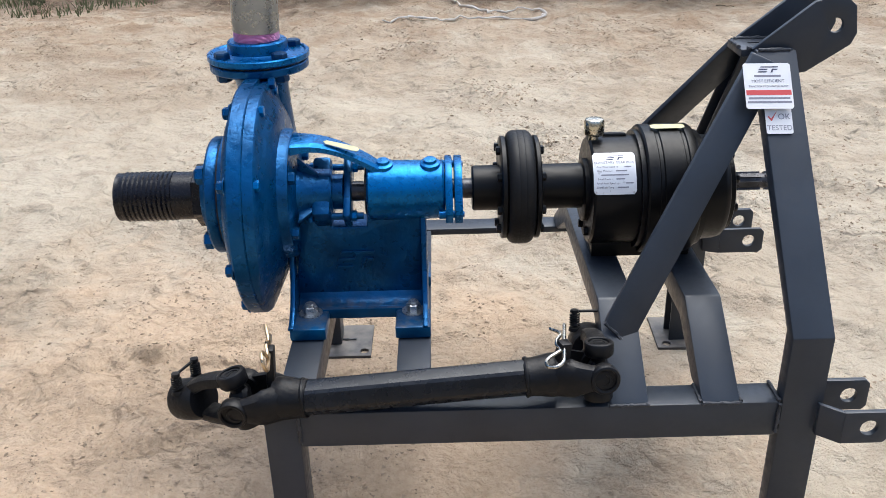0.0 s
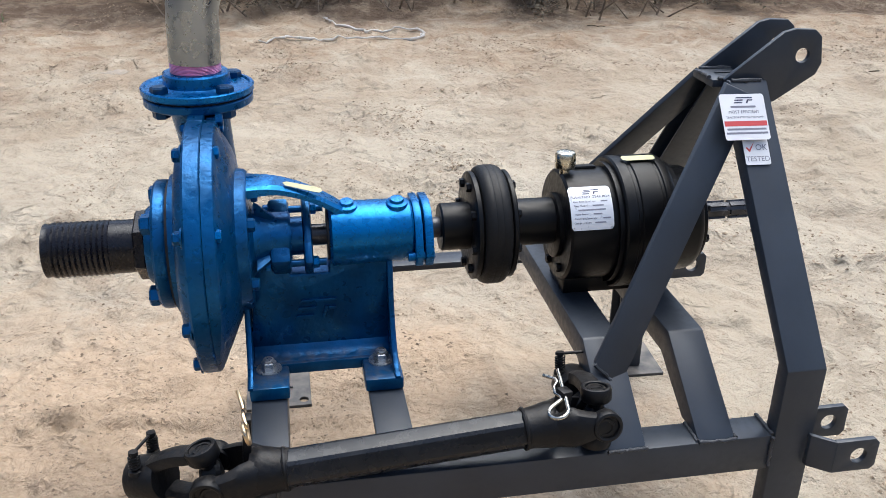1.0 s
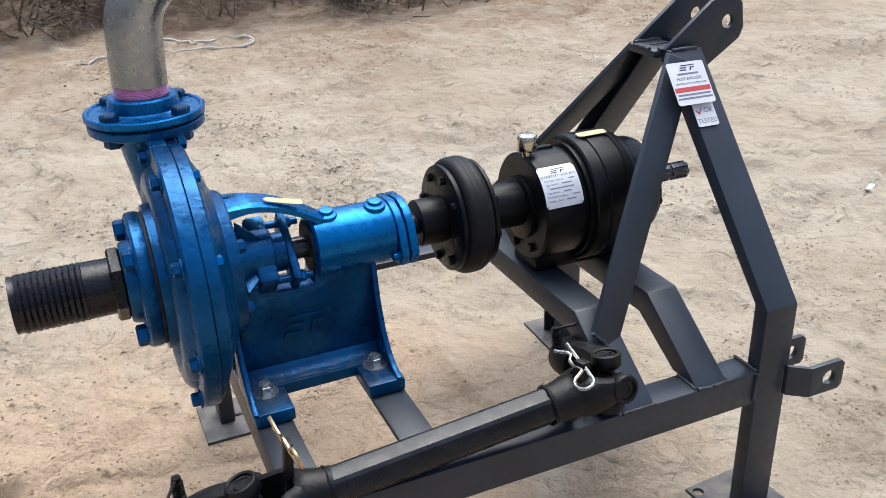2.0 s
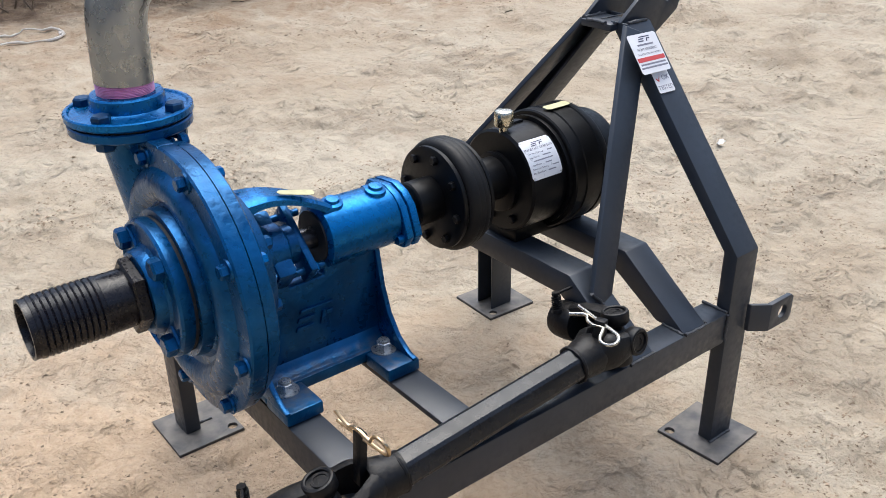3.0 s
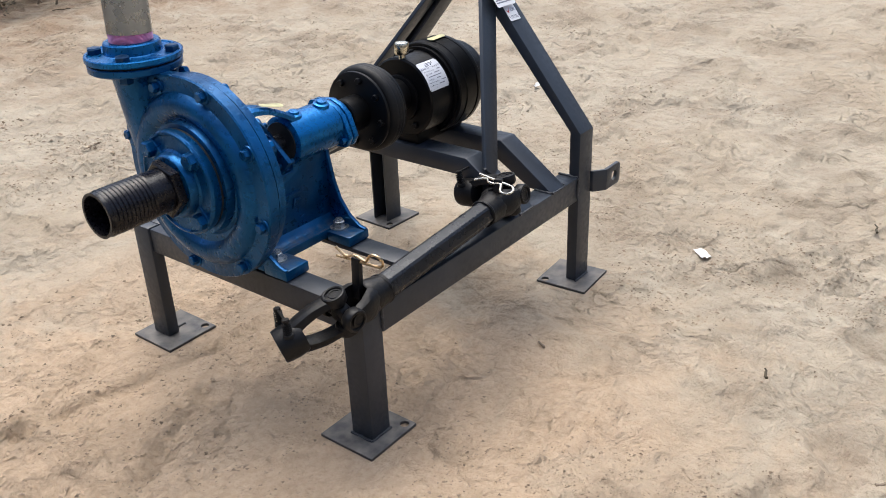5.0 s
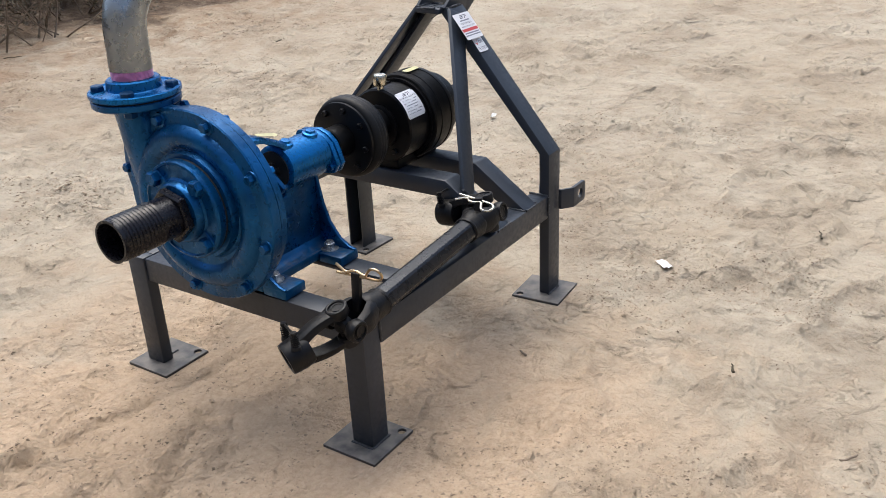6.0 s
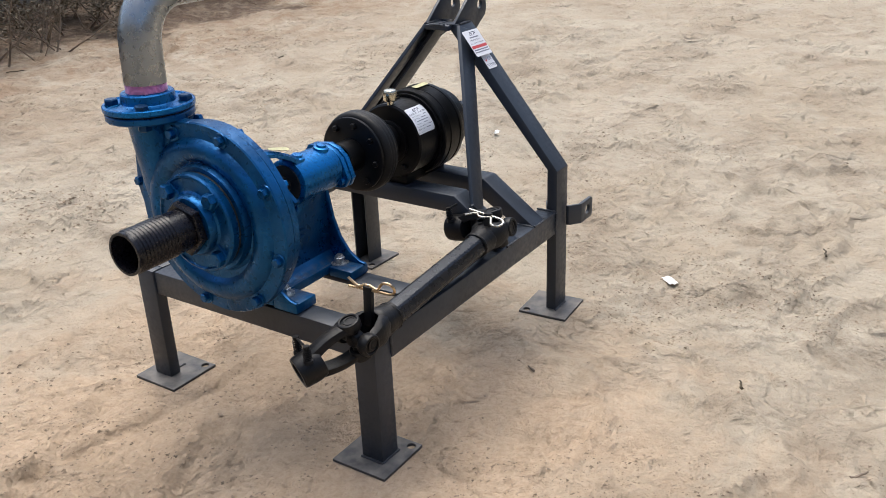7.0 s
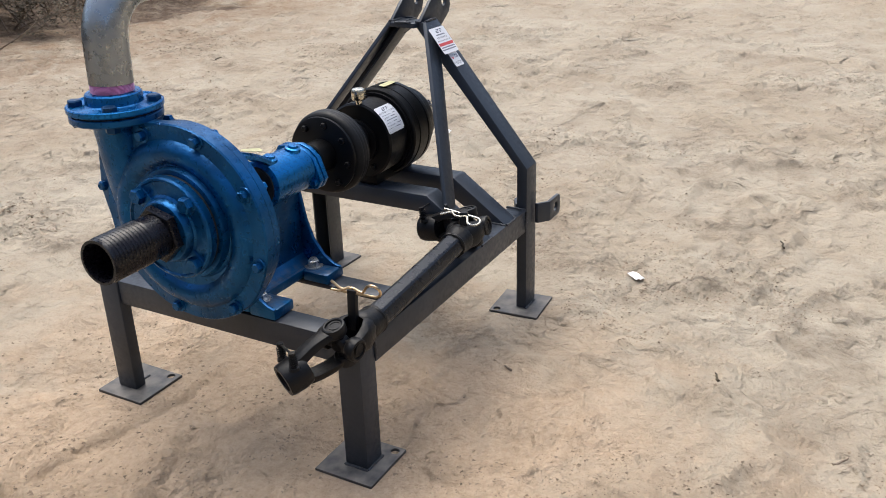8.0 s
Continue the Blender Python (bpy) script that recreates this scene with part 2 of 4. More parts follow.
def sweep(points, radius, n=12, bm=None, closed_ends=True, shape=None, up=None):
    """A rod along points; radius: one number or one a point; shape: a section of (a, b) pairs in place of a circle."""
    own = bmesh.new()
    pts = [Vector(p) for p in points]
    radii = radius if isinstance(radius, (list, tuple)) else [radius] * len(pts)
    section = shape or [(math.cos(2 * math.pi * k / n), math.sin(2 * math.pi * k / n)) for k in range(n)]
    n = len(section)
    side = None
    rings = []
    for i, p in enumerate(pts):
        d = (pts[min(i + 1, len(pts) - 1)] - pts[max(i - 1, 0)]).normalized()
        if side is None:
            ref = Vector(up) if up else (Vector((0, 0, 1)) if abs(d.z) < 0.9 else Vector((0, 1, 0)))
            side = d.cross(ref).normalized()
        else:
            side = (side - side.dot(d) * d).normalized()
        top = side.cross(d)
        rings.append([own.verts.new(p + radii[i] * (a * side + b * top)) for a, b in section])
    for a, b in zip(rings, rings[1:]):
        for k in range(n):
            own.faces.new((a[k], a[(k + 1) % n], b[(k + 1) % n], b[k]))
    if closed_ends:
        own.faces.new(rings[0][::-1])
        own.faces.new(rings[-1])
    return own if bm is None else merge(bm, own)


def along(origin, direction, roll_ref=(0, 0, 1)):
    """A pose whose x axis points along direction."""
    x = Vector(direction).normalized()
    ref = Vector(roll_ref)
    if abs(x.dot(ref)) > 0.97:
        ref = Vector((0, 1, 0))
    y = ref.cross(x).normalized()
    z = x.cross(y)
    return Matrix.Translation(origin) @ Matrix((x, y, z)).transposed().to_4x4()


def hex_head(r, h):
    """A bolt head along +x, with a chamfered top."""
    bm = lathe([(0, 0), (0, r), (h * 0.8, r), (h, r * 0.82), (h, 0)], n=6)
    return bm


def nut_on_stud(r, h, stud_r, stud_h):
    bm = lathe([(0, 0), (0, r * 1.65), (0.002, r * 1.65), (0.002, r * 0.9), (0.002, 0)], n=20)
    lathe([(0.002, 0), (0.002, r), (0.002 + h * 0.9, r), (0.002 + h, r * 0.85), (0.002 + h, 0)], n=6, bm=bm)
    lathe([(h, r * 0.8), (h * 1.35, r * 0.72), (h * 1.35, stud_r), (h * 1.35, 0)], n=20, bm=bm)
    lathe([(h, stud_r), (h + stud_h, stud_r), (h + stud_h + 0.001, 0)], n=14, bm=bm)
    return bm


def written(text, size, material, m, name="writing"):
    cu = bpy.data.curves.new("tmp", "FONT")
    cu.body, cu.size, cu.align_x, cu.align_y = text, size, "CENTER", "CENTER"
    ob = new("tmp", cu)
    me = bpy.data.meshes.new_from_object(ob.evaluated_get(bpy.context.evaluated_depsgraph_get()))
    bpy.data.objects.remove(ob)
    me.transform(m)
    me.materials.clear()
    me.materials.append(material)
    me.name = name
    return me

# ---- ground and surroundings ----


def value_noise(x, y, seed):
    """Smooth noise between 0 and 1 on numpy arrays."""
    xi, yi = np.floor(x).astype(np.int64), np.floor(y).astype(np.int64)
    fx, fy = x - xi, y - yi
    fx, fy = fx * fx * (3 - 2 * fx), fy * fy * (3 - 2 * fy)

    def h(a, b):
        k = (a * 374761393 + b * 668265263 + seed * 974634777) & 0x7FFFFFFF
        k = ((k ^ (k >> 13)) * 1274126177) & 0x7FFFFFFF
        return ((k ^ (k >> 16)) & 0xFFFF) / 65535.0

    top = h(xi, yi) * (1 - fx) + h(xi + 1, yi) * fx
    low = h(xi, yi + 1) * (1 - fx) + h(xi + 1, yi + 1) * fx
    return top * (1 - fy) + low * fy


def fbm(x, y, octaves, seed):
    total, amp = 0, 0.5
    for k in range(octaves):
        total = total + amp * value_noise(x * 2**k + 17.3 * k, y * 2**k - 9.1 * k, seed + k)
        amp *= 0.5
    return total


FEET = [(-0.018, -0.255), (0.845, -0.268), (-0.002, 0.453), (0.868, 0.453)]


def relief(x, y):
    wx, wy = x + 0.12 * fbm(x * 3, y * 3, 3, 90), y + 0.12 * fbm(x * 3, y * 3, 3, 95)
    base = 0.035 * (fbm(x * 0.9, y * 0.9, 3, 5) - 0.44)
    lumps = 0.045 * (fbm(wx * 5, wy * 5, 4, 11) - 0.47)
    ridge = 1 - np.abs(2 * fbm(wx * 2.6, wy * 2.6, 4, 23) - 0.94)
    crest = 0.026 * np.clip((ridge - 0.82) / 0.18, 0, 1) ** 1.5
    rough = np.clip(fbm(x * 1.7, y * 1.7, 3, 41) * 2.6 - 0.85, 0, 1)
    crumbs = 0.045 * rough * (fbm(x * 24, y * 24, 4, 33) - 0.47)
    fine = 1 - np.abs(2 * fbm(wx * 8.5, wy * 8.5, 3, 61) - 0.88)
    crease = 0.012 * np.clip((fine - 0.88) / 0.12, 0, 1) ** 1.5 * np.clip(fbm(x * 2.3, y * 2.3, 2, 65) * 3 - 0.9, 0.1, 1)
    z = base + lumps + crest + crumbs + crease
    rng = np.random.RandomState(4)
    for k in range(110):
        px, py, a = rng.uniform(-2.2, 4.5), rng.uniform(-2.2, 4.8), rng.uniform(0, math.pi)
        if -0.25 < px < 1.1 and -0.4 < py < 0.6:
            continue
        u = (x - px) * math.cos(a) + (y - py) * math.sin(a)
        v = -(x - px) * math.sin(a) + (y - py) * math.cos(a)
        d = np.sqrt((u / 0.13) ** 2 + (v / 0.052) ** 2)
        z = z - 0.016 * np.clip(1.15 - d, 0, 0.45) + 0.009 * np.exp(-((d - 1.2) / 0.11) ** 2)
    # a long scrape beside the stand, and the prints of tractor tyres further out
    for x0, y0, x1, y1, w, d in ((-0.62, 0.43, 0.22, 0.29, 0.017, 0.022), (-0.75, 0.30, -0.12, 0.56, 0.022, 0.015), (-0.5, -0.02, -0.1, 0.22, 0.018, 0.015), (0.95, -0.62, 1.75, -0.98, 0.022, 0.014)):
        length = math.hypot(x1 - x0, y1 - y0)
        u = ((x - x0) * (x1 - x0) + (y - y0) * (y1 - y0)) / length
        v = (-(x - x0) * (y1 - y0) + (y - y0) * (x1 - x0)) / length + 0.03 * np.sin(3.5 * u) + 0.02 * (fbm(x * 6, y * 6, 3, 77) - 0.44)
        ends = np.clip(u / 0.1, 0, 1) * np.clip((length - u) / 0.1, 0, 1)
        z = z + ends * (-d * np.exp(-(v / w) ** 2) + 0.7 * d * np.exp(-((v - 2.2 * w) / (1.3 * w)) ** 2))
    for x0, y0, x1, y1, w in ((2.6, 0.75, 5.2, 1.35, 0.13), (2.5, 2.05, 5.4, 2.75, 0.13), (1.75, -0.55, 2.6, -1.35, 0.1)):
        length = math.hypot(x1 - x0, y1 - y0)
        u = ((x - x0) * (x1 - x0) + (y - y0) * (y1 - y0)) / length
        v = (-(x - x0) * (y1 - y0) + (y - y0) * (x1 - x0)) / length
        worn = np.clip(fbm(x * 2.2, y * 2.2, 3, 83) * 4 - 1.3, 0, 1) * np.clip(u / 0.2, 0, 1) * np.clip((length - u) / 0.2, 0, 1)
        bars = 0.5 + 0.5 * np.sin(2 * math.pi * (u + 0.55 * np.abs(v)) / 0.095)
        z = z + worn * 0.024 * (bars - 0.5) * np.clip((w - np.abs(v)) / 0.03, 0, 1)
    z = z + 0.14 * np.clip((y - 5.1) / 0.9, 0, 1) * (0.4 + fbm(x * 1.5, y * 1.5, 3, 71))
    away = np.clip(np.hypot((x - 0.42) / 1.1, (y - 0.1) / 0.9) - 0.55, 0, 1)
    z = z * (0.55 + 0.45 * away)
    for fx, fy in FEET:
        d = np.maximum(np.abs(x - fx), np.abs(y - fy))
        z = np.where(d < 0.2, np.minimum(z, 0.001 + np.clip(d - 0.07, 0, 1) * 0.25) * np.clip((d - 0.06) / 0.12, 0, 1) + 0.001 * np.clip((0.18 - d) / 0.12, 0, 1), z)
    return z


def graded(points):
    """Coordinates from (start, step) pairs up to the last start."""
    out = []
    for (a, step), (b, _) in zip(points, points[1:]):
        out += list(np.linspace(a, b, max(2, int(round((b - a) / step)) + 1))[:-1])
    return np.array(out + [points[-1][0]])


def build_ground():
    xs = graded([(-900, 300), (-60, 12), (-12, 1.2), (-3.6, 0.05), (-1.2, 0.013), (2.2, 0.02), (5.2, 0.05), (9, 0.6), (20, 8), (80, 200), (900, 1)])
    ys = graded([(-900, 300), (-60, 12), (-10, 1), (-2.2, 0.04), (-1.25, 0.013), (1.0, 0.02), (2.2, 0.03), (3.4, 0.045), (6.8, 0.3), (10, 3), (30, 20), (90, 200), (900, 1)])
    gx, gy = np.meshgrid(xs, ys)
    fade = np.clip((14 - np.hypot(gx - 1, gy - 1)) / 4, 0, 1)
    gz = relief(gx, gy) * fade
    nx, ny = len(xs), len(ys)
    verts = np.stack([gx.ravel(), gy.ravel(), gz.ravel()], 1)
    i = np.arange(nx * ny).reshape(ny, nx)
    quads = np.stack([i[:-1, :-1].ravel(), i[:-1, 1:].ravel(), i[1:, 1:].ravel(), i[1:, :-1].ravel()], 1)
    me = bpy.data.meshes.new("ground")
    me.from_pydata(verts.tolist(), [], quads.tolist())
    me.materials.append(SAND)
    me.shade_smooth()
    return tagged(new("ground", me), "dry trodden pale brown sand yard with footprints", "ground", kind="structure")


def ground_z(x, y):
    return float(relief(np.array([x]), np.array([y]))[0])


build_ground()
wall = part("wall_back", box(-9, 14, 6.75, 6.95, -0.2, 2.2, 0.01), RENDER)
tagged(wall, "plain grey cement rendered wall, only the back one seen, others added", "wall", kind="structure")
# added walls out of view; they cut low sky light on upright faces
for name, x0, x1, y0, y1 in (("unseen_wall_front", -9, 14, -8.2, -8.0), ("unseen_wall_left", -5.6, -5.4, -8.0, 6.75), ("unseen_wall_right", 14, 14.2, -8.2, 6.95)):
    wall = part(name, box(x0, x1, y0, y1, -0.2, 3.6, 0.01), RENDER)
    tagged(wall, "plain grey cement rendered wall, only the back one seen, others added", "wall", kind="structure")

# ---- steel stand with three-point hitch ----
MID = 0.0975
stand = thing("pump_stand", (0.4, MID, 0), "dark grey painted welded steel stand with tractor hitch", "stand")


def mirrored(y0, y1):
    return 2 * MID - y1, 2 * MID - y0


def foot_plate(x, y, hx, hy, turn=0):
    m = pose(x, y, -0.002, 0, 0, turn) @ pose(0, 0, 0, 90, 0, 0)
    s = 0.075
    return prism([(-s, -s), (s, -s), (s, s), (-s, s)], 0.010, m, 0.0012, (hx, -hy, 0.0105))


for (fx, fy), (hx, hy), turn in zip(FEET, [(0.058, -0.055), (-0.058, 0.056), (0.058, -0.052), (-0.05, -0.055)], (0, 4, 0, -2)):
    ob = part("foot_plate", foot_plate(fx, fy, hx, hy, turn), PLATE, stand, "dusty square steel base plate with a bolt hole")

RAIL_LOW, RAIL_TOP = 0.257, 0.325
part("leg", box(-0.048, 0.012, -0.293, -0.233, 0.008, RAIL_TOP, 0.004), GREY, stand)
part("leg", box(-0.037, -0.003, 0.4315, 0.494, 0.008, RAIL_TOP, 0.004), GREY, stand)
for side in (0, 1):
    y0, y1 = (-0.295, -0.235) if side == 0 else mirrored(-0.295, -0.235)
    part("side_rail", box(0.012 if side == 0 else -0.003, 0.815, y0 + 0.001, y1 - 0.001, RAIL_LOW if side == 0 else RAIL_TOP - 0.016, RAIL_TOP, 0.003), GREY, stand)
for x0, x1, z0 in ((-0.032, 0.03, RAIL_LOW + 0.002), (0.171, 0.233, RAIL_TOP - 0.014)):
    part("cross_member", box(x0, x1, -0.2355, 0.4305, z0, RAIL_TOP - 0.002, 0.003), GREY, stand)


def hitch_post(sign):
    """A channel that leans in from its bend to the apex; the near one is open inwards, the far one towards the pump."""
    if sign < 0:
        y_out, y_in, y_top, t_in, x0, x1 = -0.295, -0.264, 0.012, 0.056, 0.818, 0.886
    else:
        y_out, y_in, y_top, t_in, x0, x1 = 0.474, 0.414, 0.134, 0.080, 0.824, 0.892
    w = 0.006
    bm = bmesh.new()
    rings = []
    for z, a, b in ((0.008, y_out, y_in), (0.447, y_out, y_in), (0.838, y_top, t_in)):
        q = a - w * sign * (1.25 if z > 0.5 else 1)
        xa, xb = (x0 - 0.009, x1 - 0.009) if z > 0.5 else (x0, x1)
        outline = [(xa, a, z), (xb, a, z), (xb, b, z), (xb - w, b, z), (xb - w, q, z), (xa + w, q, z), (xa + w, b, z), (xa, b, z)]
        if sign > 0:
            outline = outline[:3] + [(xa, b, z), (xa, b + w, z), (xb - w, b + w, z), (xb - w, a - w, z), (xa, a - w, z)]
        rings.append([bm.verts.new(p) for p in outline])
    n = len(rings[0])
    for a, b in zip(rings, rings[1:]):
        for k in range(n):
            bm.faces.new((a[k], a[(k + 1) % n], b[(k + 1) % n], b[k]))
    bm.faces.new(rings[0][::-1])
    bm.faces.new(rings[-1])
    bmesh.ops.recalc_face_normals(bm, faces=bm.faces)
    bmesh.ops.bevel(bm, geom=[e for e in bm.edges if e.calc_face_angle(0) > 0.6], offset=0.0018, segments=2, affect="EDGES", profile=0.5)
    return bm


part("hitch_post", hitch_post(-1), GREY, stand)
part("hitch_post", hitch_post(1), GREY, stand)


def flat_between(a0, a1, b0, b1, thick, bevel=0.002):
    """A flat bar between two end edges, thick towards +y."""
    bm = bmesh.new()
    front = [bm.verts.new(p) for p in (a0, a1, b1, b0)]
    face = bm.faces.new(front)
    got = bmesh.ops.extrude_face_region(bm, geom=[face])
    for v in got["geom"]:
        if isinstance(v, bmesh.types.BMVert):
            v.co += Vector(thick)
    bmesh.ops.recalc_face_normals(bm, faces=bm.faces)
    bmesh.ops.bevel(bm, geom=bm.edges, offset=bevel, segments=2, affect="EDGES", profile=0.5)
    return bm


part("diagonal_brace", flat_between((0.536, -0.190, 0.424), (0.580, -0.196, 0.378), (0.800, 0.004, 0.838), (0.850, -0.008, 0.816), (0, 0.012, 0)), GREY, stand)
part("diagonal_brace", flat_between((0.536, 0.366, 0.424), (0.580, 0.404, 0.378), (0.800, 0.126, 0.838), (0.846, 0.156, 0.802), (0, -0.008, -0.008)), GREY, stand)


def arch(x0, x1):
    """A bent channel bridge from rail to rail."""
    d = 0.05
    outer = [(-0.292, 0.325), (-0.132, 0.441), (2 * MID + 0.132, 0.441), (2 * MID + 0.292, 0.325)]
    inner = [(2 * MID + 0.222, 0.325), (2 * MID + 0.112, 0.441 - d), (-0.112, 0.441 - d), (-0.222, 0.325)]
    m = Matrix(((0, 1, 0, x0), (1, 0, 0, 0), (0, 0, 1, 0), (0, 0, 0, 1)))
    return prism(outer + inner, x1 - x0, m, 0.004)


part("gearbox_bridge", arch(0.531, 0.597), GREY, stand)
part("gearbox_bridge", arch(0.685, 0.750), GREY, stand)
NEAR_PLATE = [(0.806, 0.838), (0.905, 0.917), (0.925, 0.922), (0.962, 0.920), (0.976, 0.908), (0.984, 0.862), (0.976, 0.842), (0.905, 0.796), (0.87, 0.79)]
for y in (0.026, 0.117):
    part("hitch_plate", prism(NEAR_PLATE, 0.010, pose(0, y, 0), 0.002, (0.945, 0.876, 0.0125)), GREY, stand, "grey steel hitch plate with a pin hole")
part("tie_plate", box(0.79, 0.862, 0.0365, 0.1165, 0.822, 0.836, 0.002, pose(0, 0, 0)), GREY, stand)


def lug(y, bend, x0, x1, z0, z1, y0):
    """A hitch lug: a strap that steps out to the side, with a hole near its rounded end."""
    bm = bmesh.new()
    hx, hz, hr = x1 - 0.034, (z0 + z1) / 2, 0.0145
    c = 0.008
    poly = [(bend, z0), (x1 - c, z0), (x1, z0 + c), (x1, z1 - c), (x1 - c, z1), (bend, z1)]
    prism(poly, 0.010, pose(0, y - 0.005, 0), 0.0012, (hx, hz, hr), bm)
    merge(bm, flat_between((x0, y0 - 0.005, z0), (x0, y0 - 0.005, z1), (bend, y - 0.005, z0), (bend, y - 0.005, z1), (0, 0.010, 0), 0.0012))
    return bm


part("hitch_lug", lug(-0.326, 0.908, 0.876, 0.986, 0.265, 0.326, -0.301), GREY, stand, "grey steel lug with a pin hole")
part("hitch_lug", lug(-0.221, 0.905, 0.870, 0.998, 0.255, 0.317, -0.242), GREY, stand, "grey steel lug with a pin hole")
part("hitch_lug", lug(0.396, 0.915, 0.880, 1.018, 0.262, 0.323, 0.408), GREY, stand, "grey steel lug with a pin hole")
part("hitch_lug", lug(0.510, 0.915, 0.880, 1.030, 0.262, 0.323, 0.480), GREY, stand, "grey steel lug with a pin hole")


def bead(a, b, r=0.004, seed=1):
    """An uneven weld seam."""
    rng = random.Random(seed)
    a, b = Vector(a), Vector(b)
    n = max(4, int((b - a).length / 0.005))
    pts = [a.lerp(b, k / n) + Vector((rng.uniform(-1, 1), rng.uniform(-1, 1), rng.uniform(-1, 1))) * 0.0008 for k in range(n + 1)]
    return sweep(pts, [r * rng.uniform(0.75, 1.2) for _ in pts], 8)


SEAMS = [((-0.05, -0.294, 0.009), (0.013, -0.294, 0.009)), ((-0.05, -0.233, 0.009), (-0.05, -0.294, 0.009)), ((0.0115, -0.294, 0.268), (0.0115, -0.294, 0.32)),
         ((0.814, -0.296, 0.266), (0.814, -0.296, 0.322)), ((0.531, -0.294, 0.326), (0.597, -0.294, 0.326)), ((0.685, -0.294, 0.326), (0.750, -0.294, 0.326)),
         ((0.814, -0.235, 0.326), (0.814, -0.292, 0.326)), ((0.536, -0.187, 0.424), (0.580, -0.196, 0.377)), 
         ((0.815, -0.296, 0.009), (0.88, -0.296, 0.009)), ((-0.033, 0.455, 0.009), (0.031, 0.455, 0.009)), ((-0.033, 0.455, 0.009), (-0.033, 0.492, 0.009)),
         ((0.80, 0.037, 0.837), (0.86, 0.037, 0.837)), ((0.80, 0.116, 0.837), (0.86, 0.116, 0.837)), ((0.812, 0.013, 0.840), (0.866, 0.013, 0.839)),
         ((0.79, 0.05, 0.837), (0.79, 0.10, 0.837)), ((0.684, -0.29, 0.326), (0.684, -0.24, 0.326)), ((0.751, -0.29, 0.326), (0.751, -0.24, 0.326))]
for k, (a, b) in enumerate(SEAMS):
    part("weld_seam", bead(a, b, 0.0034, k), WELD, stand)

# ---- centrifugal pump ----
AX = (0.0, 0.075, 0.573)
ON_AXIS = pose(*AX)
RIM = (0.0, 0.093, 0.556)
pump = thing("centrifugal_pump", (0.1, 0.075, 0.325), "glossy blue painted cast iron centrifugal pump bolted on the stand", "pump")


def volute():
    """The back half of the casing: a flange, then a scroll that flattens towards the bottom."""
    side = [(-0.079, 0.219), (-0.061, 0.2185), (-0.058, 0.215), (-0.055, 0.199), (-0.048, 0.187), (-0.040, 0.172), (-0.034, 0.152), (-0.030, 0.118), (-0.030, 0.0)]
    low = [(-0.079, 0.219), (-0.078, 0.217), (-0.074, 0.208), (-0.067, 0.192), (-0.058, 0.172), (-0.050, 0.153), (-0.042, 0.136), (-0.033, 0.113), (-0.033, 0.0)]
    n = 84
    bm = bmesh.new()
    rings = []
    for (xa, ra), (xb, rb) in zip(side, low):
        ring = []
        for k in range(n):
            a = 2 * math.pi * k / n
            w = min(1, max(0, (-math.sin(a) - 0.05) / 0.8))
            w = w * w * (3 - 2 * w)
            r = ra + (rb - ra) * w
            ring.append(bm.verts.new((xa + (xb - xa) * w, RIM[1] + r * math.cos(a), RIM[2] + r * math.sin(a))))
        rings.append(ring)
    for a, b in zip(rings, rings[1:]):
        for k in range(n):
            bm.faces.new((a[k], a[(k + 1) % n], b[(k + 1) % n], b[k]))
    bmesh.ops.remove_doubles(bm, verts=bm.verts, dist=1e-5)
    return bm


part("volute_casing", volute(), BLUE, pump)
cover_profile = [(-0.0795, 0.0), (-0.0795, 0.218), (-0.082, 0.221), (-0.105, 0.2215), (-0.1085, 0.219), (-0.1095, 0.195), (-0.111, 0.189), (-0.119, 0.184), (-0.126, 0.175),
                 (-0.129, 0.163), (-0.128, 0.151), (-0.122, 0.141), (-0.116, 0.134), (-0.114, 0.0)]
rim_ear = [(0.10, 0.60), (0.245, 0.60), (0.250, 0.745), (0.245, 0.772), (0.12, 0.7765), (0.09, 0.755)]
part("rim_ear", prism(rim_ear, 0.028, Matrix(((0, 1, 0, -0.1082), (1, 0, 0, 0), (0, 0, 1, 0), (0, 0, 0, 1))), 0.003), BLUE, pump)
part("casing_ear", prism([(0.16, 0.44), (0.29, 0.45), (0.345, 0.50), (0.366, 0.59), (0.352, 0.69), (0.320, 0.768), (0.16, 0.768)], 0.017, Matrix(((0, 1, 0, -0.0785), (1, 0, 0, 0), (0, 0, 1, 0), (0, 0, 0, 1))), 0.003), BLUE, pump)
part("front_cover", lathe(cover_profile, pose(*RIM), 84), BLUE, pump)
part("suction_neck", lathe([(-0.110, 0.0), (-0.110, 0.133), (-0.118, 0.127), (-0.122, 0.122), (-0.1405, 0.119), (-0.1415, 0.0)], ON_AXIS, 64), BLUE, pump)
part("gasket", lathe([(-0.141, 0.0), (-0.141, 0.109), (-0.146, 0.109), (-0.146, 0.0)], ON_AXIS, 64), GASKET_AND_BORE, pump, "dark gasket between the suction flanges")
flange = part("suction_flange", lathe([(-0.146, 0.0), (-0.146, 0.109), (-0.149, 0.111), (-0.164, 0.111), (-0.168, 0.108), (-0.169, 0.104), (-0.165, 0.101), (-0.165, 0.074), (-0.169, 0.069),
                                       (-0.183, 0.066), (-0.186, 0.063), (-0.186, 0.0)], ON_AXIS, 64), BLUE, pump)
BIG_HEAD = finish(hex_head(0.0175, 0.016), BLUE, "bolt")
MID_HEAD = finish(hex_head(0.0105, 0.010), BLUE_SMOOTH, "bolt")
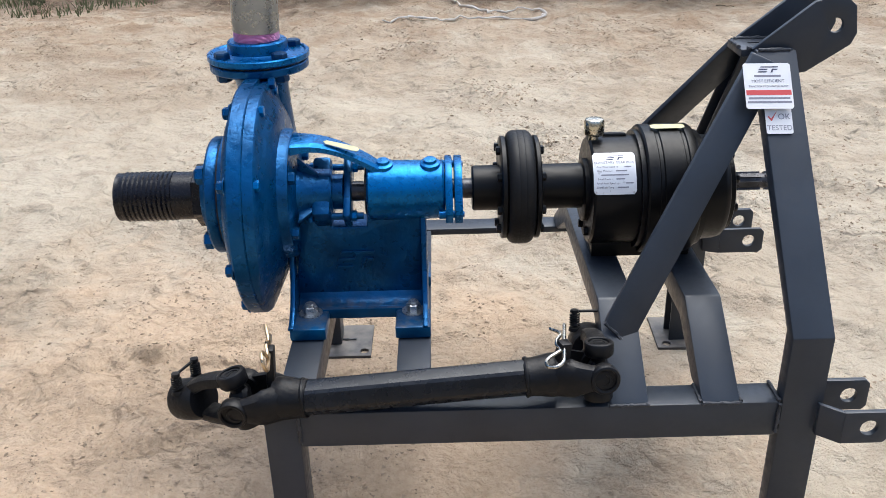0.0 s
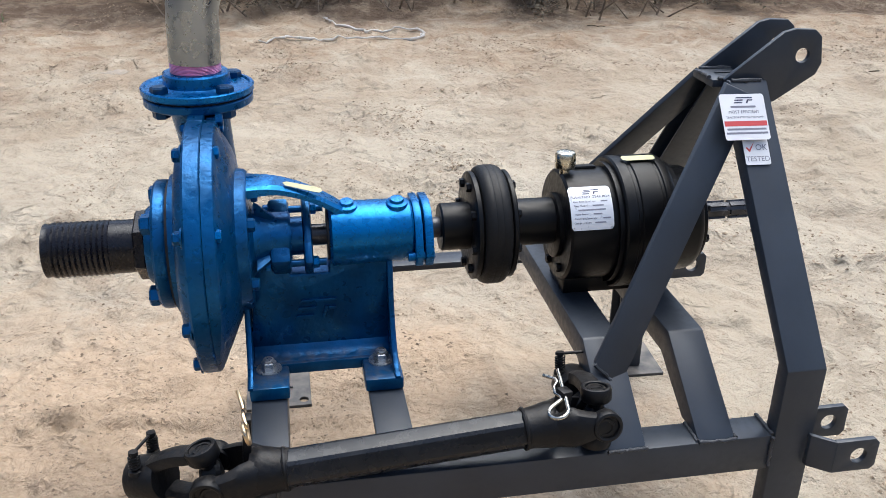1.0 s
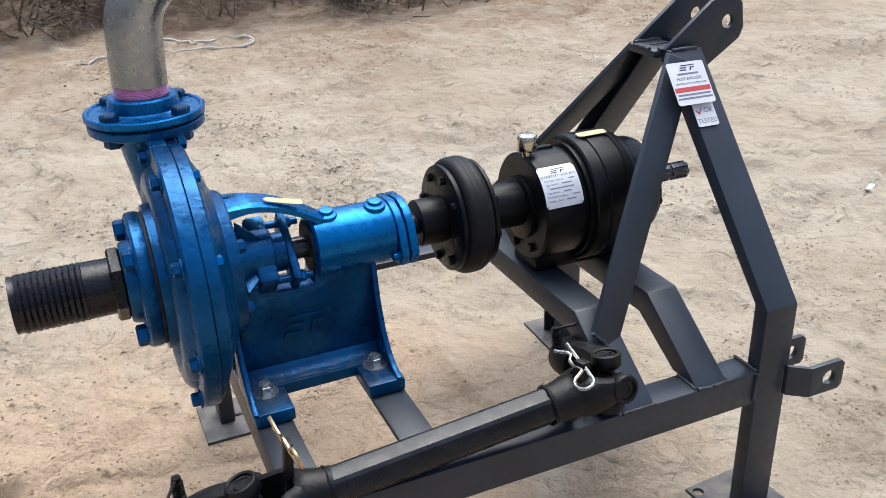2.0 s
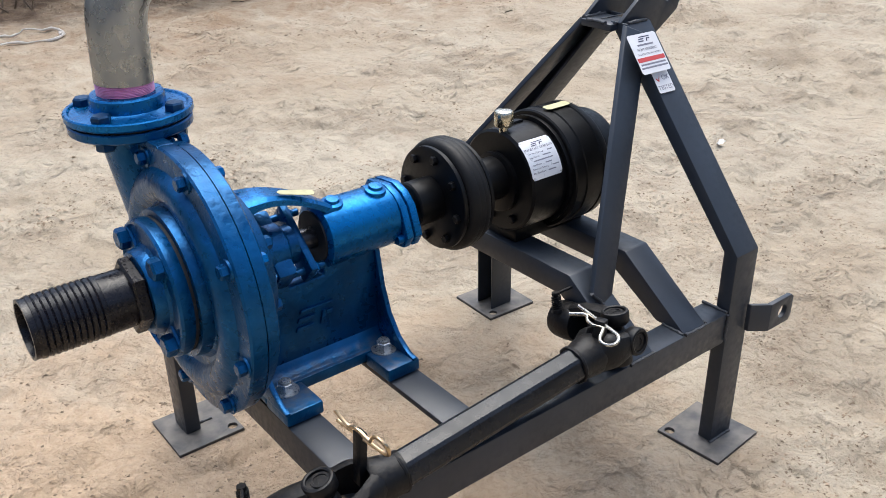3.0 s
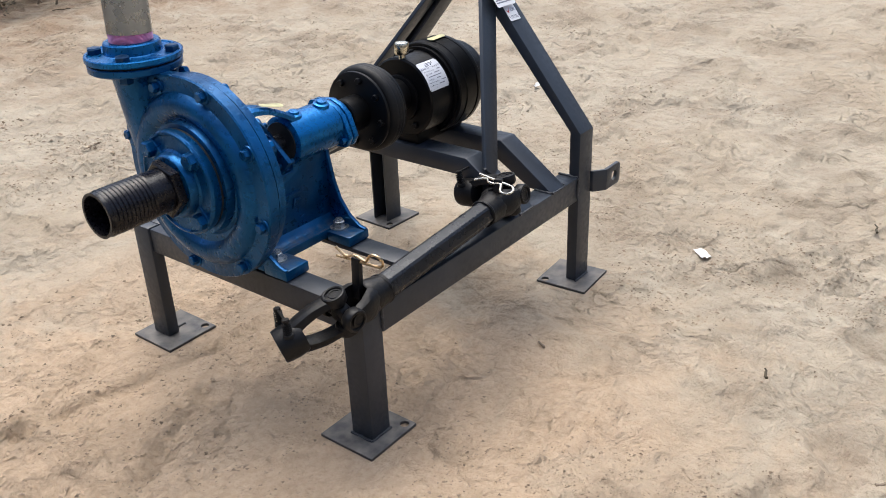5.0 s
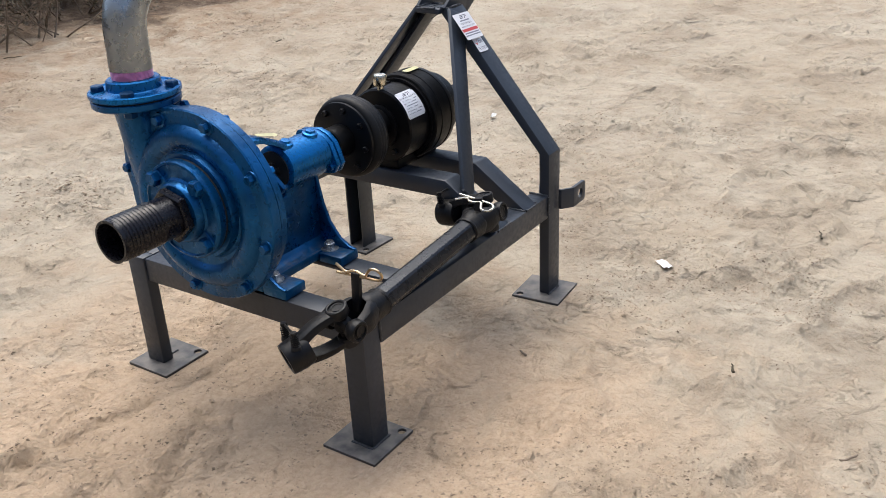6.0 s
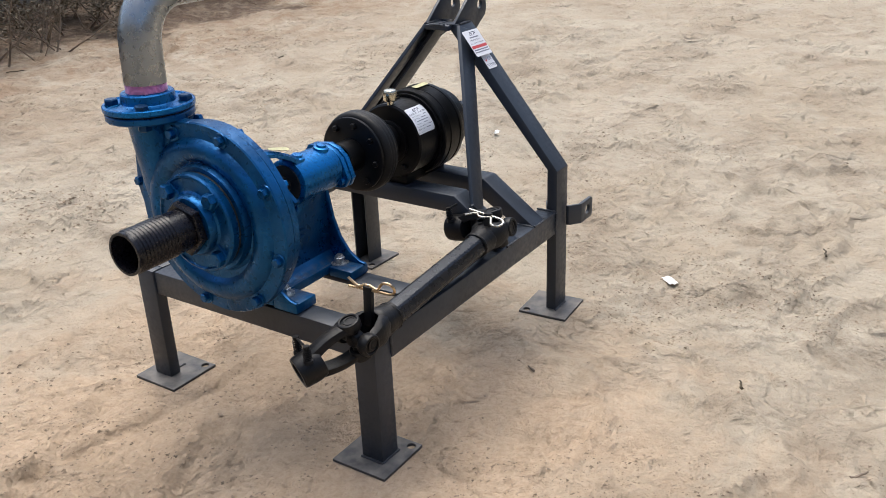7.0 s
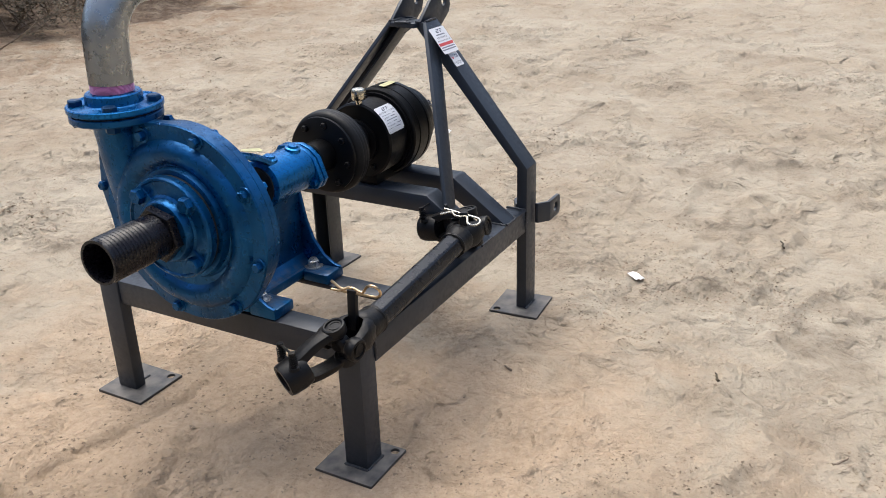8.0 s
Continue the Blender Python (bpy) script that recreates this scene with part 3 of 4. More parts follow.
RIM_HEAD = finish(hex_head(0.0115, 0.012), BLUE, "bolt")
FLANGE_HEAD = finish(hex_head(0.0155, 0.013), BLUE_DARK, "bolt")
for k in range(4):
    a = radians(45 + 90 * k)
    part("bolt_pad", box(-0.170, -0.160, 0.060, 0.108, -0.019, 0.019, 0.004, ON_AXIS @ pose(0, 0, 0, 45 + 90 * k, 0, 0)), BLUE, flange)
    part("bolt", BIG_HEAD, None, pump, m=along((-0.170, AX[1] + 0.092 * math.cos(a), AX[2] + 0.092 * math.sin(a)), (-1, 0, 0)))
for turn in (68, 110, 152, 196, 235, 284):
    a = radians(turn)
    y, z = RIM[1] + 0.205 * math.cos(a), RIM[2] + 0.205 * math.sin(a)
    part("bolt_boss", lathe([(-0.109, 0), (-0.109, 0.0175), (-0.112, 0.0165), (-0.113, 0)], Matrix.Translation((0, y, z)), 18), BLUE, pump)
    part("bolt", RIM_HEAD, None, pump, m=along((-0.1125, y, z), (-1, 0, 0)))
    if math.sin(a) > -0.2:
        part("bolt", MID_HEAD, None, pump, m=along((-0.0605, RIM[1] + 0.2075 * math.cos(a), RIM[2] + 0.2075 * math.sin(a)), (1, 0, 0)))
part("bolt", RIM_HEAD, None, pump, m=along((-0.0605, 0.145, 0.768), (1, 0, 0)))
part("bolt", RIM_HEAD, None, pump, m=along((-0.0785, 0.352, 0.60), (-1, 0, 0)))

# discharge branch on the far side
DIS = (-0.095, 0.252)
neck = []
for z, x, y, rx, ry in ((0.40, -0.066, 0.215, 0.030, 0.075), (0.48, -0.068, 0.242, 0.036, 0.072), (0.57, -0.074, 0.252, 0.042, 0.066), (0.66, -0.085, 0.255, 0.046, 0.058), (0.73, -0.093, 0.254, 0.050, 0.053), (0.765, DIS[0], DIS[1], 0.054, 0.054), (0.774, DIS[0], DIS[1], 0.062, 0.062)):
    neck.append((z, x, y, rx, ry))
bm = bmesh.new()
rings = [[bm.verts.new((x + rx * math.cos(2 * math.pi * k / 40), y + ry * math.sin(2 * math.pi * k / 40), z)) for k in range(40)] for z, x, y, rx, ry in neck]
for a, b in zip(rings, rings[1:]):
    for k in range(40):
        bm.faces.new((a[k], a[(k + 1) % 40], b[(k + 1) % 40], b[k]))
bm.faces.new(rings[0][::-1])
bm.faces.new(rings[-1])
part("discharge_branch", bm, BLUE, pump)
UP = along((DIS[0], DIS[1], 0), (0, 0, 1))
part("discharge_flange", lathe([(0.772, 0), (0.772, 0.094), (0.775, 0.097), (0.786, 0.097), (0.788, 0.095), (0.788, 0)], UP, 64), BLUE, pump)
part("gasket", lathe([(0.788, 0), (0.788, 0.091), (0.792, 0.091), (0.792, 0)], UP, 64), GASKET_AND_BORE, pump)
part("companion_flange", lathe([(0.792, 0), (0.792, 0.097), (0.795, 0.100), (0.804, 0.100), (0.806, 0.098), (0.806, 0.093), (0.803, 0.090), (0.803, 0.066), (0.807, 0.060), (0.826, 0.058), (0.829, 0.055), (0.829, 0.0)], UP, 64), BLUE_SMOOTH, pump)
for k in range(4):
    a = radians(40 + 90 * k)
    x, y = DIS[0] + 0.080 * math.cos(a), DIS[1] + 0.080 * math.sin(a)
    part("bolt", FLANGE_HEAD, None, pump, m=along((x, y, 0.803), (0, 0, 1)))
    part("bolt", FLANGE_HEAD, None, pump, m=along((x, y, 0.772), (0, 0, -1)))

# back plate, stuffing box, gland
part("back_plate", lathe([(-0.052, 0), (-0.052, 0.130), (-0.043, 0.125), (-0.020, 0.122), (-0.015, 0.118), (-0.014, 0.070), (-0.004, 0.05), (-0.002, 0)], ON_AXIS, 64), BLUE, pump)
for k in range(6):
    a = radians(24 + 60 * k)
    part("bolt", RIM_HEAD, None, pump, m=along((-0.0145, AX[1] + 0.104 * math.cos(a), AX[2] + 0.104 * math.sin(a)), (1, 0, 0)))
part("stuffing_box", lathe([(-0.01, 0), (-0.01, 0.060), (0.005, 0.052), (0.018, 0.046), (0.050, 0.045), (0.054, 0.042), (0.054, 0)], ON_AXIS, 40), BLUE, pump)
for turn in (0, 90, 180, 270):
    part("gusset", prism([(-0.006, 0.035), (0.030, 0.035), (0.028, 0.048), (-0.006, 0.085)], 0.008, ON_AXIS @ pose(0, 0, 0, turn + 20, 0, 0) @ pose(0, -0.004, 0), 0.002), BLUE, pump)
part("gland_lug", box(0.016, 0.052, -0.030, 0.030, -0.062, 0.062, 0.008, pose(*AX, -48, 0, 0)), BLUE, pump)
part("gland", lathe([(0.05, 0), (0.05, 0.034), (0.074, 0.034), (0.074, 0)], ON_AXIS, 32), BLUE, pump)
part("gland_flange", box(0.074, 0.090, -0.027, 0.027, -0.066, 0.066, 0.007, pose(*AX, -48, 0, 0)), BLUE, pump)
for s in (-1, 1):
    a = radians(-48)
    y, z = AX[1] - s * 0.052 * math.sin(a), AX[2] + s * 0.052 * math.cos(a)
    part("gland_stud", lathe([(0.03, 0), (0.03, 0.0065), (0.112, 0.0065), (0.112, 0)], pose(0, y, z), 16), BLUE, pump)
    part("nut", MID_HEAD, None, pump, m=along((0.090, y, z), (1, 0, 0)))
    part("nut", MID_HEAD, None, pump, m=along((0.016, y, z), (-1, 0, 0)))
part("pump_shaft", lathe([(0.05, 0), (0.05, 0.019), (0.33, 0.019), (0.33, 0)], ON_AXIS, 28), SHAFT, pump, "oily steel shaft")

# bearing housing
housing = lathe([(0.118, 0.0), (0.118, 0.030), (0.120, 0.052), (0.124, 0.058), (0.262, 0.056), (0.266, 0.052), (0.268, 0.0)], ON_AXIS, 56)
part("bearing_housing", housing, BLUE_SMOOTH, pump)
# solid dark disc: the bore's shade is put into its colour, nothing is hollowed
part("bore_shade_disc", lathe([(0.116, 0), (0.116, 0.046), (0.1195, 0.046), (0.1195, 0)], ON_AXIS, 40), GASKET_AND_BORE, pump, "dark disc painted as the shade inside the bearing bore")
EAR = [(0.95 * a, 0.92 * b) for a, b in [(-0.076, -0.014), (-0.070, -0.020), (-0.03, -0.052), (0.0, -0.058), (0.03, -0.052), (0.070, -0.020), (0.076, -0.014), (0.076, 0.014), (0.070, 0.020), (0.03, 0.052), (0.0, 0.058), (-0.03, 0.052), (-0.070, 0.020), (-0.076, 0.014)]]
for x, d in ((0.267, 0.014), (0.2845, 0.015)):
    part("bearing_cap", prism(EAR, d, Matrix(((0, 1, 0, x), (0.85, 0, 0.52, AX[1]), (0.52, 0, -0.85, AX[2]), (0, 0, 0, 1))), 0.002), BLUE_SMOOTH, pump)
for s in (-1, 1):
    y, z = AX[1] + s * 0.060 * 0.85, AX[2] + s * 0.060 * 0.52
    part("stud", lathe([(0.255, 0), (0.255, 0.0085), (0.266, 0.0085), (0.302, 0.006), (0.303, 0)], pose(0, y, z), 12), BLUE_SMOOTH, pump)
for x, y in ((0.152, 0.052), (0.240, 0.055)):
    part("filler_plug", lathe([(0.052, 0), (0.052, 0.020), (0.061, 0.0185), (0.063, 0.013), (0.068, 0.011), (0.069, 0)], along((x, AX[1], AX[2]), (0, -0.22, 1)), 24), BLUE_SMOOTH, pump)


def bracket_arm():
    """The curved arm that joins the back plate and the bearing housing."""
    n = 16
    bm = bmesh.new()
    rings = []
    for k in range(n + 1):
        s = k / n
        x = -0.034 + 0.214 * s
        z = 0.684 - 0.006 * s - 0.072 * max(0, (s - 0.22) / 0.78) ** 1.8
        low = z - 0.015 - 0.012 * abs(2 * s - 1) ** 3 - 0.02 * max(0, s - 0.75) * 4
        w = 0.026 + 0.018 * (1 - s) ** 3 - 0.012 * s ** 4
        y = AX[1] - 0.012 * s
        rings.append([bm.verts.new((x, y - w, z - 0.006)), bm.verts.new((x, y - w * 0.75, z)), bm.verts.new((x, y + w * 0.75, z)), bm.verts.new((x, y + w, z - 0.006)), bm.verts.new((x, y + w, low)), bm.verts.new((x, y - w, low))])
    for a, b in zip(rings, rings[1:]):
        for k in range(6):
            bm.faces.new((a[k], a[(k + 1) % 6], b[(k + 1) % 6], b[k]))
    bm.faces.new(rings[0][::-1])
    bm.faces.new(rings[-1])
    return bm


part("bracket_arm", bracket_arm(), BLUE_SMOOTH, pump)

# pedestal under the bearing housing
PANEL = [(-0.032, 0.348), (0.228, 0.348), (0.222, 0.42), (0.220, 0.535), (0.262, 0.556), (0.120, 0.556), (0.116, 0.512), (0.048, 0.512), (0.040, 0.545), (-0.015, 0.545), (-0.022, 0.45)]
part("pedestal_web", prism(PANEL, 0.065, pose(0, 0.043, 0), 0.004), BLUE, pump)
for x0, x1 in ((-0.036, -0.026), (0.2185, 0.2285)):
    for side in (0, 1):
        outline = [(-0.063, 0.347), (-0.063, 0.353), (-0.045, 0.357), (-0.016, 0.376), (0.010, 0.412), (0.027, 0.46), (0.040, 0.53), (0.05, 0.53), (0.05, 0.347)]
        m = Matrix(((0, 1, 0, x0), (1, 0, 0, 0), (0, 0, 1, 0), (0, 0, 0, 1)))
        if side:
            m = Matrix(((0, 1, 0, x0), (-1, 0, 0, 0.15), (0, 0, 1, 0), (0, 0, 0, 1)))
        part("pedestal_rib", prism(outline, x1 - x0, m, 0.002), BLUE, pump)
part("pedestal_base", box(-0.0335, 0.2285, 0.010, 0.140, 0.3295, 0.3515, 0.003), BLUE_DUSTY, pump)
FILLET = [(0.050, 0.345), (0.050, 0.378), (0.0425, 0.372), (0.039, 0.364), (0.032, 0.357), (0.024, 0.3535), (0.018, 0.352), (0.018, 0.345)]
for sign in (-1, 1):
    part("fillet", prism(FILLET, 0.244, Matrix(((0, 1, 0, -0.0255), (-sign, 0, 0, 0.075 + sign * 0.075), (0, 0, 1, 0), (0, 0, 0, 1))), 0.001), BLUE_DUSTY, pump, sharp=50)
for x0, x1 in ((-0.034, 0.035), (0.166, 0.2335)):
    for y0, y1 in ((-0.063, 0.0095), (0.1405, 0.213)):
        part("mounting_foot", box(x0, x1, y0, y1, 0.325, 0.350, 0.004), BLUE_DUSTY, pump)
NUT = finish(nut_on_stud(0.0138, 0.015, 0.0078, 0.0075), BOLT, "nut")
for x in (0.0, 0.2):
    for y in (0.0, 0.15):
        part("anchor_nut", NUT, None, pump, "zinc plated nut and washer", m=along((x, y, 0.350), (0, 0, 1)))
LOGO = [[(0.046, 0.428), (0.078, 0.428), (0.082, 0.436), (0.050, 0.436)], [(0.05, 0.444), (0.082, 0.444), (0.086, 0.452), (0.054, 0.452)], [(0.056, 0.460), (0.122, 0.460), (0.124, 0.467), (0.060, 0.467)],
        [(0.094, 0.428), (0.101, 0.428), (0.108, 0.452), (0.101, 0.452)], [(0.106, 0.444), (0.120, 0.444), (0.122, 0.451), (0.108, 0.451)]]
LOGO = [[(x + 0.004, z - 0.004) for x, z in poly] for poly in LOGO]
for poly in LOGO:
    part("cast_mark", prism(poly, 0.006, pose(0, 0.0385, 0), 0.0015), BLUE, pump, "raised cast mark")
part("nipple_nut", lathe([(-0.186, 0), (-0.186, 0.056), (-0.189, 0.060), (-0.203, 0.060), (-0.206, 0.056), (-0.206, 0)], ON_AXIS @ pose(0, 0, 0, 15, 0, 0), 6), HOSE, pump, "black hexagon of the suction nipple")
barb = [(-0.200, 0.0455), (-0.246, 0.0460)]
x = -0.246
for k in range(11):
    barb += [(x - 0.001, 0.0475), (x - 0.0065, 0.0462), (x - 0.0072, 0.0454)]
    x -= 0.009
barb += [(x - 0.002, 0.0450), (-0.353, 0.0460), (-0.353, 0.0405), (-0.343, 0.0390), (-0.20, 0.036), (-0.20, 0)]
part("hose_nipple", lathe(barb, ON_AXIS, 56), HOSE, pump, "black ribbed steel hose nipple")

# ---- discharge pipe ----
pipe = thing("discharge_pipe", (DIS[0], DIS[1], 0.829), "galvanised steel bend screwed upright into the pump flange", "pipe")
spine = [(DIS[0] + (0.004 * (z - 0.846) / 0.084), DIS[1], z) for z in (0.846, 0.87, 0.9, 0.925)]
R = 0.115
for k in range(1, 13):
    a = radians(7.5 * k)
    spine.append((DIS[0] + 0.004 + R - R * math.cos(a), DIS[1], 0.925 + R * math.sin(a)))
spine.append((spine[-1][0] + 0.12, DIS[1], spine[-1][2]))
part("bend", sweep(spine, 0.0455, 40), ZINC, pipe, sharp=60)
threads = [(0.829, 0.0)]
z = 0.829
while z < 0.846:
    threads += [(z, 0.0438), (z + 0.0012, 0.0449), (z + 0.0022, 0.0438)]
    z += 0.0024
part("thread", lathe(threads + [(0.848, 0.044), (0.848, 0)], UP, 48), THREAD, pipe, "pipe thread painted with purple primer")

# ---- tyre coupling ----
coupling = thing("tyre_coupling", (0.42, AX[1], 0.47), "black tyre coupling between pump and gearbox", "coupling")
part("hub", lathe([(0.318, 0), (0.318, 0.040), (0.321, 0.043), (0.374, 0.043), (0.374, 0)], ON_AXIS, 48), BLACK, coupling)
part("hub", lathe([(0.440, 0), (0.440, 0.043), (0.535, 0.043), (0.535, 0)], ON_AXIS, 48), BLACK, coupling)
part("clamp_disc", lathe([(0.371, 0), (0.371, 0.095), (0.373, 0.098), (0.380, 0.098), (0.382, 0.096), (0.382, 0)], ON_AXIS, 64), BLACK, coupling)
part("clamp_disc", lathe([(0.434, 0), (0.434, 0.096), (0.436, 0.098), (0.442, 0.098), (0.444, 0.095), (0.444, 0)], ON_AXIS, 64), BLACK, coupling)
tyre = [(0.382, 0.0), (0.382, 0.086), (0.3825, 0.092), (0.384, 0.099), (0.388, 0.1045), (0.394, 0.1075), (0.4005, 0.1085), (0.4022, 0.1079), (0.404, 0.1085),
        (0.412, 0.1085), (0.4138, 0.1079), (0.4155, 0.1085), (0.422, 0.1075), (0.428, 0.1045), (0.432, 0.099), (0.4335, 0.092), (0.434, 0.086), (0.434, 0)]
part("rubber_tyre", lathe(tyre, ON_AXIS, 72), RUBBER, coupling, "black rubber tyre element")
SMALL_HEAD = finish(hex_head(0.0085, 0.008), BLACK, "bolt")
for k in range(8):
    a = radians(10 + 45 * k)
    y, z = AX[1] + 0.080 * math.cos(a), AX[2] + 0.080 * math.sin(a)
    part("bolt", SMALL_HEAD, None, coupling, m=along((0.371, y, z), (-1, 0, 0)))
    part("bolt", SMALL_HEAD, None, coupling, m=along((0.444, y, z), (1, 0, 0)))

# ---- planetary gearbox ----
gearbox = thing("planetary_gearbox", (0.66, AX[1], 0.441), "black planetary gearbox with a silver nameplate on the bridges", "gearbox")
GB = pose(0, AX[1], 0.564)
part("input_cover", lathe([(0.526, 0), (0.526, 0.056), (0.528, 0.060), (0.536, 0.060), (0.536, 0.098), (0.540, 0.103), (0.622, 0.103), (0.622, 0)], GB, 64), BLACK, gearbox)
part("ring_gear_housing", lathe([(0.622, 0), (0.622, 0.112), (0.630, 0.112), (0.631, 0.119), (0.634, 0.122), (0.652, 0.122), (0.654, 0.1195), (0.660, 0.1195), (0.662, 0.122), (0.700, 0.122), (0.702, 0.1195), (0.707, 0.1195), (0.709, 0.122), (0.722, 0.122), (0.727, 0.119), (0.729, 0.112), (0.740, 0.110), (0.740, 0.0)], GB, 72), BLACK, gearbox)
part("output_cover", lathe([(0.738, 0), (0.738, 0.102), (0.742, 0.101), (0.776, 0.098), (0.785, 0.095), (0.788, 0.091), (0.788, 0.0)], GB, 64), BLACK, gearbox)
part("end_plate", lathe([(0.787, 0), (0.787, 0.084), (0.798, 0.083), (0.800, 0.080), (0.801, 0.032), (0.812, 0.028), (0.814, 0)], GB, 48), BLACK, gearbox)
for k in range(8):
    a = radians(45 * k + 12)
    part("bolt", SMALL_HEAD, None, gearbox, m=along((0.800, AX[1] + 0.070 * math.cos(a), 0.564 + 0.070 * math.sin(a)), (1, 0, 0)))
    if math.sin(a) < -0.3:
        part("bolt", SMALL_HEAD, None, gearbox, m=along((0.536, AX[1] + 0.083 * math.cos(a), 0.567 + 0.083 * math.sin(a)), (-1, 0, 0)))
part("mounting_foot", box(0.545, 0.735, 0.03, 0.12, 0.441, 0.472, 0.004), BLACK, gearbox)
spl = []
for k in range(6):
    for da, r in ((-18, 0.0145), (-14, 0.0178), (14, 0.0178), (18, 0.0145)):
        a = radians(60 * k + da)
        spl.append((r * math.cos(a), r * math.sin(a)))
bm = sweep([(0.810, AX[1], 0.573), (0.868, AX[1], 0.573)], 1.0, shape=spl)
sweep([(0.868, AX[1], 0.573), (0.876, AX[1], 0.573)], 0.0142, 24, bm)
sweep([(0.876, AX[1], 0.573), (0.912, AX[1], 0.573), (0.916, AX[1], 0.573)], [1.0, 1.0, 0.86], shape=spl, bm=bm)
part("splined_shaft", bm, SHAFT, gearbox, "dark splined input shaft")
part("breather", lathe([(0.66, 0), (0.66, 0.009), (0.676, 0.009), (0.676, 0.0175), (0.679, 0.0188), (0.688, 0.0188), (0.6885, 0.0178), (0.690, 0.0178), (0.6905, 0.0188), (0.701, 0.0188), (0.705, 0.0165), (0.707, 0.010), (0.707, 0)], along((0.546, 0.072, 0), (0, 0, 1)), 32), NICKEL, gearbox, "shiny nickel breather cap")
part("casting_pad", box(0.565, 0.61, -0.012, 0.012, 0.098, 0.108, 0.003, GB @ pose(0, 0, 0, -12, 0, 0)), BLACK, gearbox)


def wrap(bm_or_me, r, angle, x):
    """Bends what lies flat (x across, y up) round the gearbox at that angle above the level."""
    for v in (bm_or_me.verts if isinstance(bm_or_me, bmesh.types.BMesh) else bm_or_me.vertices):
        a = angle + v.co.y / r
        rr = r + v.co.z
        v.co = Vector((x + v.co.x, AX[1] - rr * math.cos(a), 0.567 + rr * math.sin(a)))
    return bm_or_me


def rounded_sheet(w, h, c=0.004, rows=14, z=0.0, thick=0.0008):
    bm = bmesh.new()
    for k in range(rows):
        y0, y1 = -h / 2 + h * k / rows, -h / 2 + h * (k + 1) / rows
        i0, i1 = (c if k == 0 else 0), (c if k == rows - 1 else 0)
        for zz in (z, z + thick):
            vs = [bm.verts.new(p) for p in ((-w / 2 + i0, y0, zz), (w / 2 - i0, y0, zz), (w / 2 - i1, y1, zz), (-w / 2 + i1, y1, zz))]
            bm.faces.new(vs)
    bmesh.ops.remove_doubles(bm, verts=bm.verts, dist=1e-6)
    rim = [e for e in bm.edges if len(e.link_faces) == 1]
    top = [e for e in rim if all(abs(v.co.z - z - thick) < 1e-7 for v in e.verts)]
    low = [e for e in rim if e not in top]
    bmesh.ops.bridge_loops(bm, edges=top + low)
    return bm


NP_X, NP_A = 0.5735, radians(37)
plate = part("nameplate", wrap(rounded_sheet(0.077, 0.080), 0.1035, NP_A, NP_X), SILVER, gearbox, "silver engraved nameplate")
for text, y, size in (("PLANETARY GEAR BOX", 0.019, 0.0068), ("Gear Ratio Speed up :", 0.0105, 0.0046), ("Gear Material :", 0.003, 0.0046), ("Rated Power :", -0.012, 0.0046), ("Rated Input Speed up :", -0.0195, 0.0046), ("Change oil Every", -0.027, 0.0046)):
    shift = 0 if size > 0.006 else -0.012 if len(text) > 18 else -0.018
    part("writing", wrap(written(text, size, INK, pose(shift, y, 0.0012)), 0.1035, NP_A, NP_X), None, plate)
for x0, w, y in ((0.024, 0.012, 0.0105), (0.012, 0.02, 0.003), (0.0, 0.05, -0.0045), (0.010, 0.016, -0.012), (0.026, 0.014, -0.0195), (0.014, 0.02, -0.027)):
    part("print_bar", wrap(box(x0 - w / 2, x0 + w / 2, y - 0.0011, y + 0.0011, 0.0009, 0.0012, 0), 0.1035, NP_A, NP_X), INK_SOFT, plate)
for poly in LOGO:
    bm = bmesh.new()
    bm.faces.new([bm.verts.new(((x - 0.085) * 0.42, (z - 0.448) * 0.24 + 0.030, 0.0012)) for x, z in poly])
    part("print_mark", wrap(bm, 0.1035, NP_A, NP_X), INK, plate)
for sx in (-1, 1):
    for sy in (-1, 1):
        part("rivet", wrap(lathe([(0, 0), (0, 0.0018), (0.0014, 0.0012), (0.0016, 0)], pose(sx * 0.034, sy * 0.0355, 0.0006, 0, -90, 0), 12), 0.1035, NP_A, NP_X), BOLT, plate)
part("warning_label", wrap(rounded_sheet(0.062, 0.02, 0.007, 6), 0.1225, radians(86), 0.680), YELLOW, gearbox, "small yellow oval label")
tip = prism([(-0.034, 0.0), (-0.028, 0.0045), (0.02, 0.0058), (0.030, 0.005), (0.034, 0.0), (0.030, -0.005), (0.02, -0.0058), (-0.028, -0.0045)], 0.001, pose(0.078, 0.047, 0.6745, 0, 14, -4) @ pose(0, 0, 0, 118, 0, 0), 0)
arm_label = part("arrow_label", tip, YELLOW, pump, "small yellow arrow label")

# ---- drive shaft lying on the near rail ----
drive = thing("drive_shaft", (0.2, -0.28, 0.325), "black painted tractor drive shaft with universal joints, laid along the rail", "drive shaft")


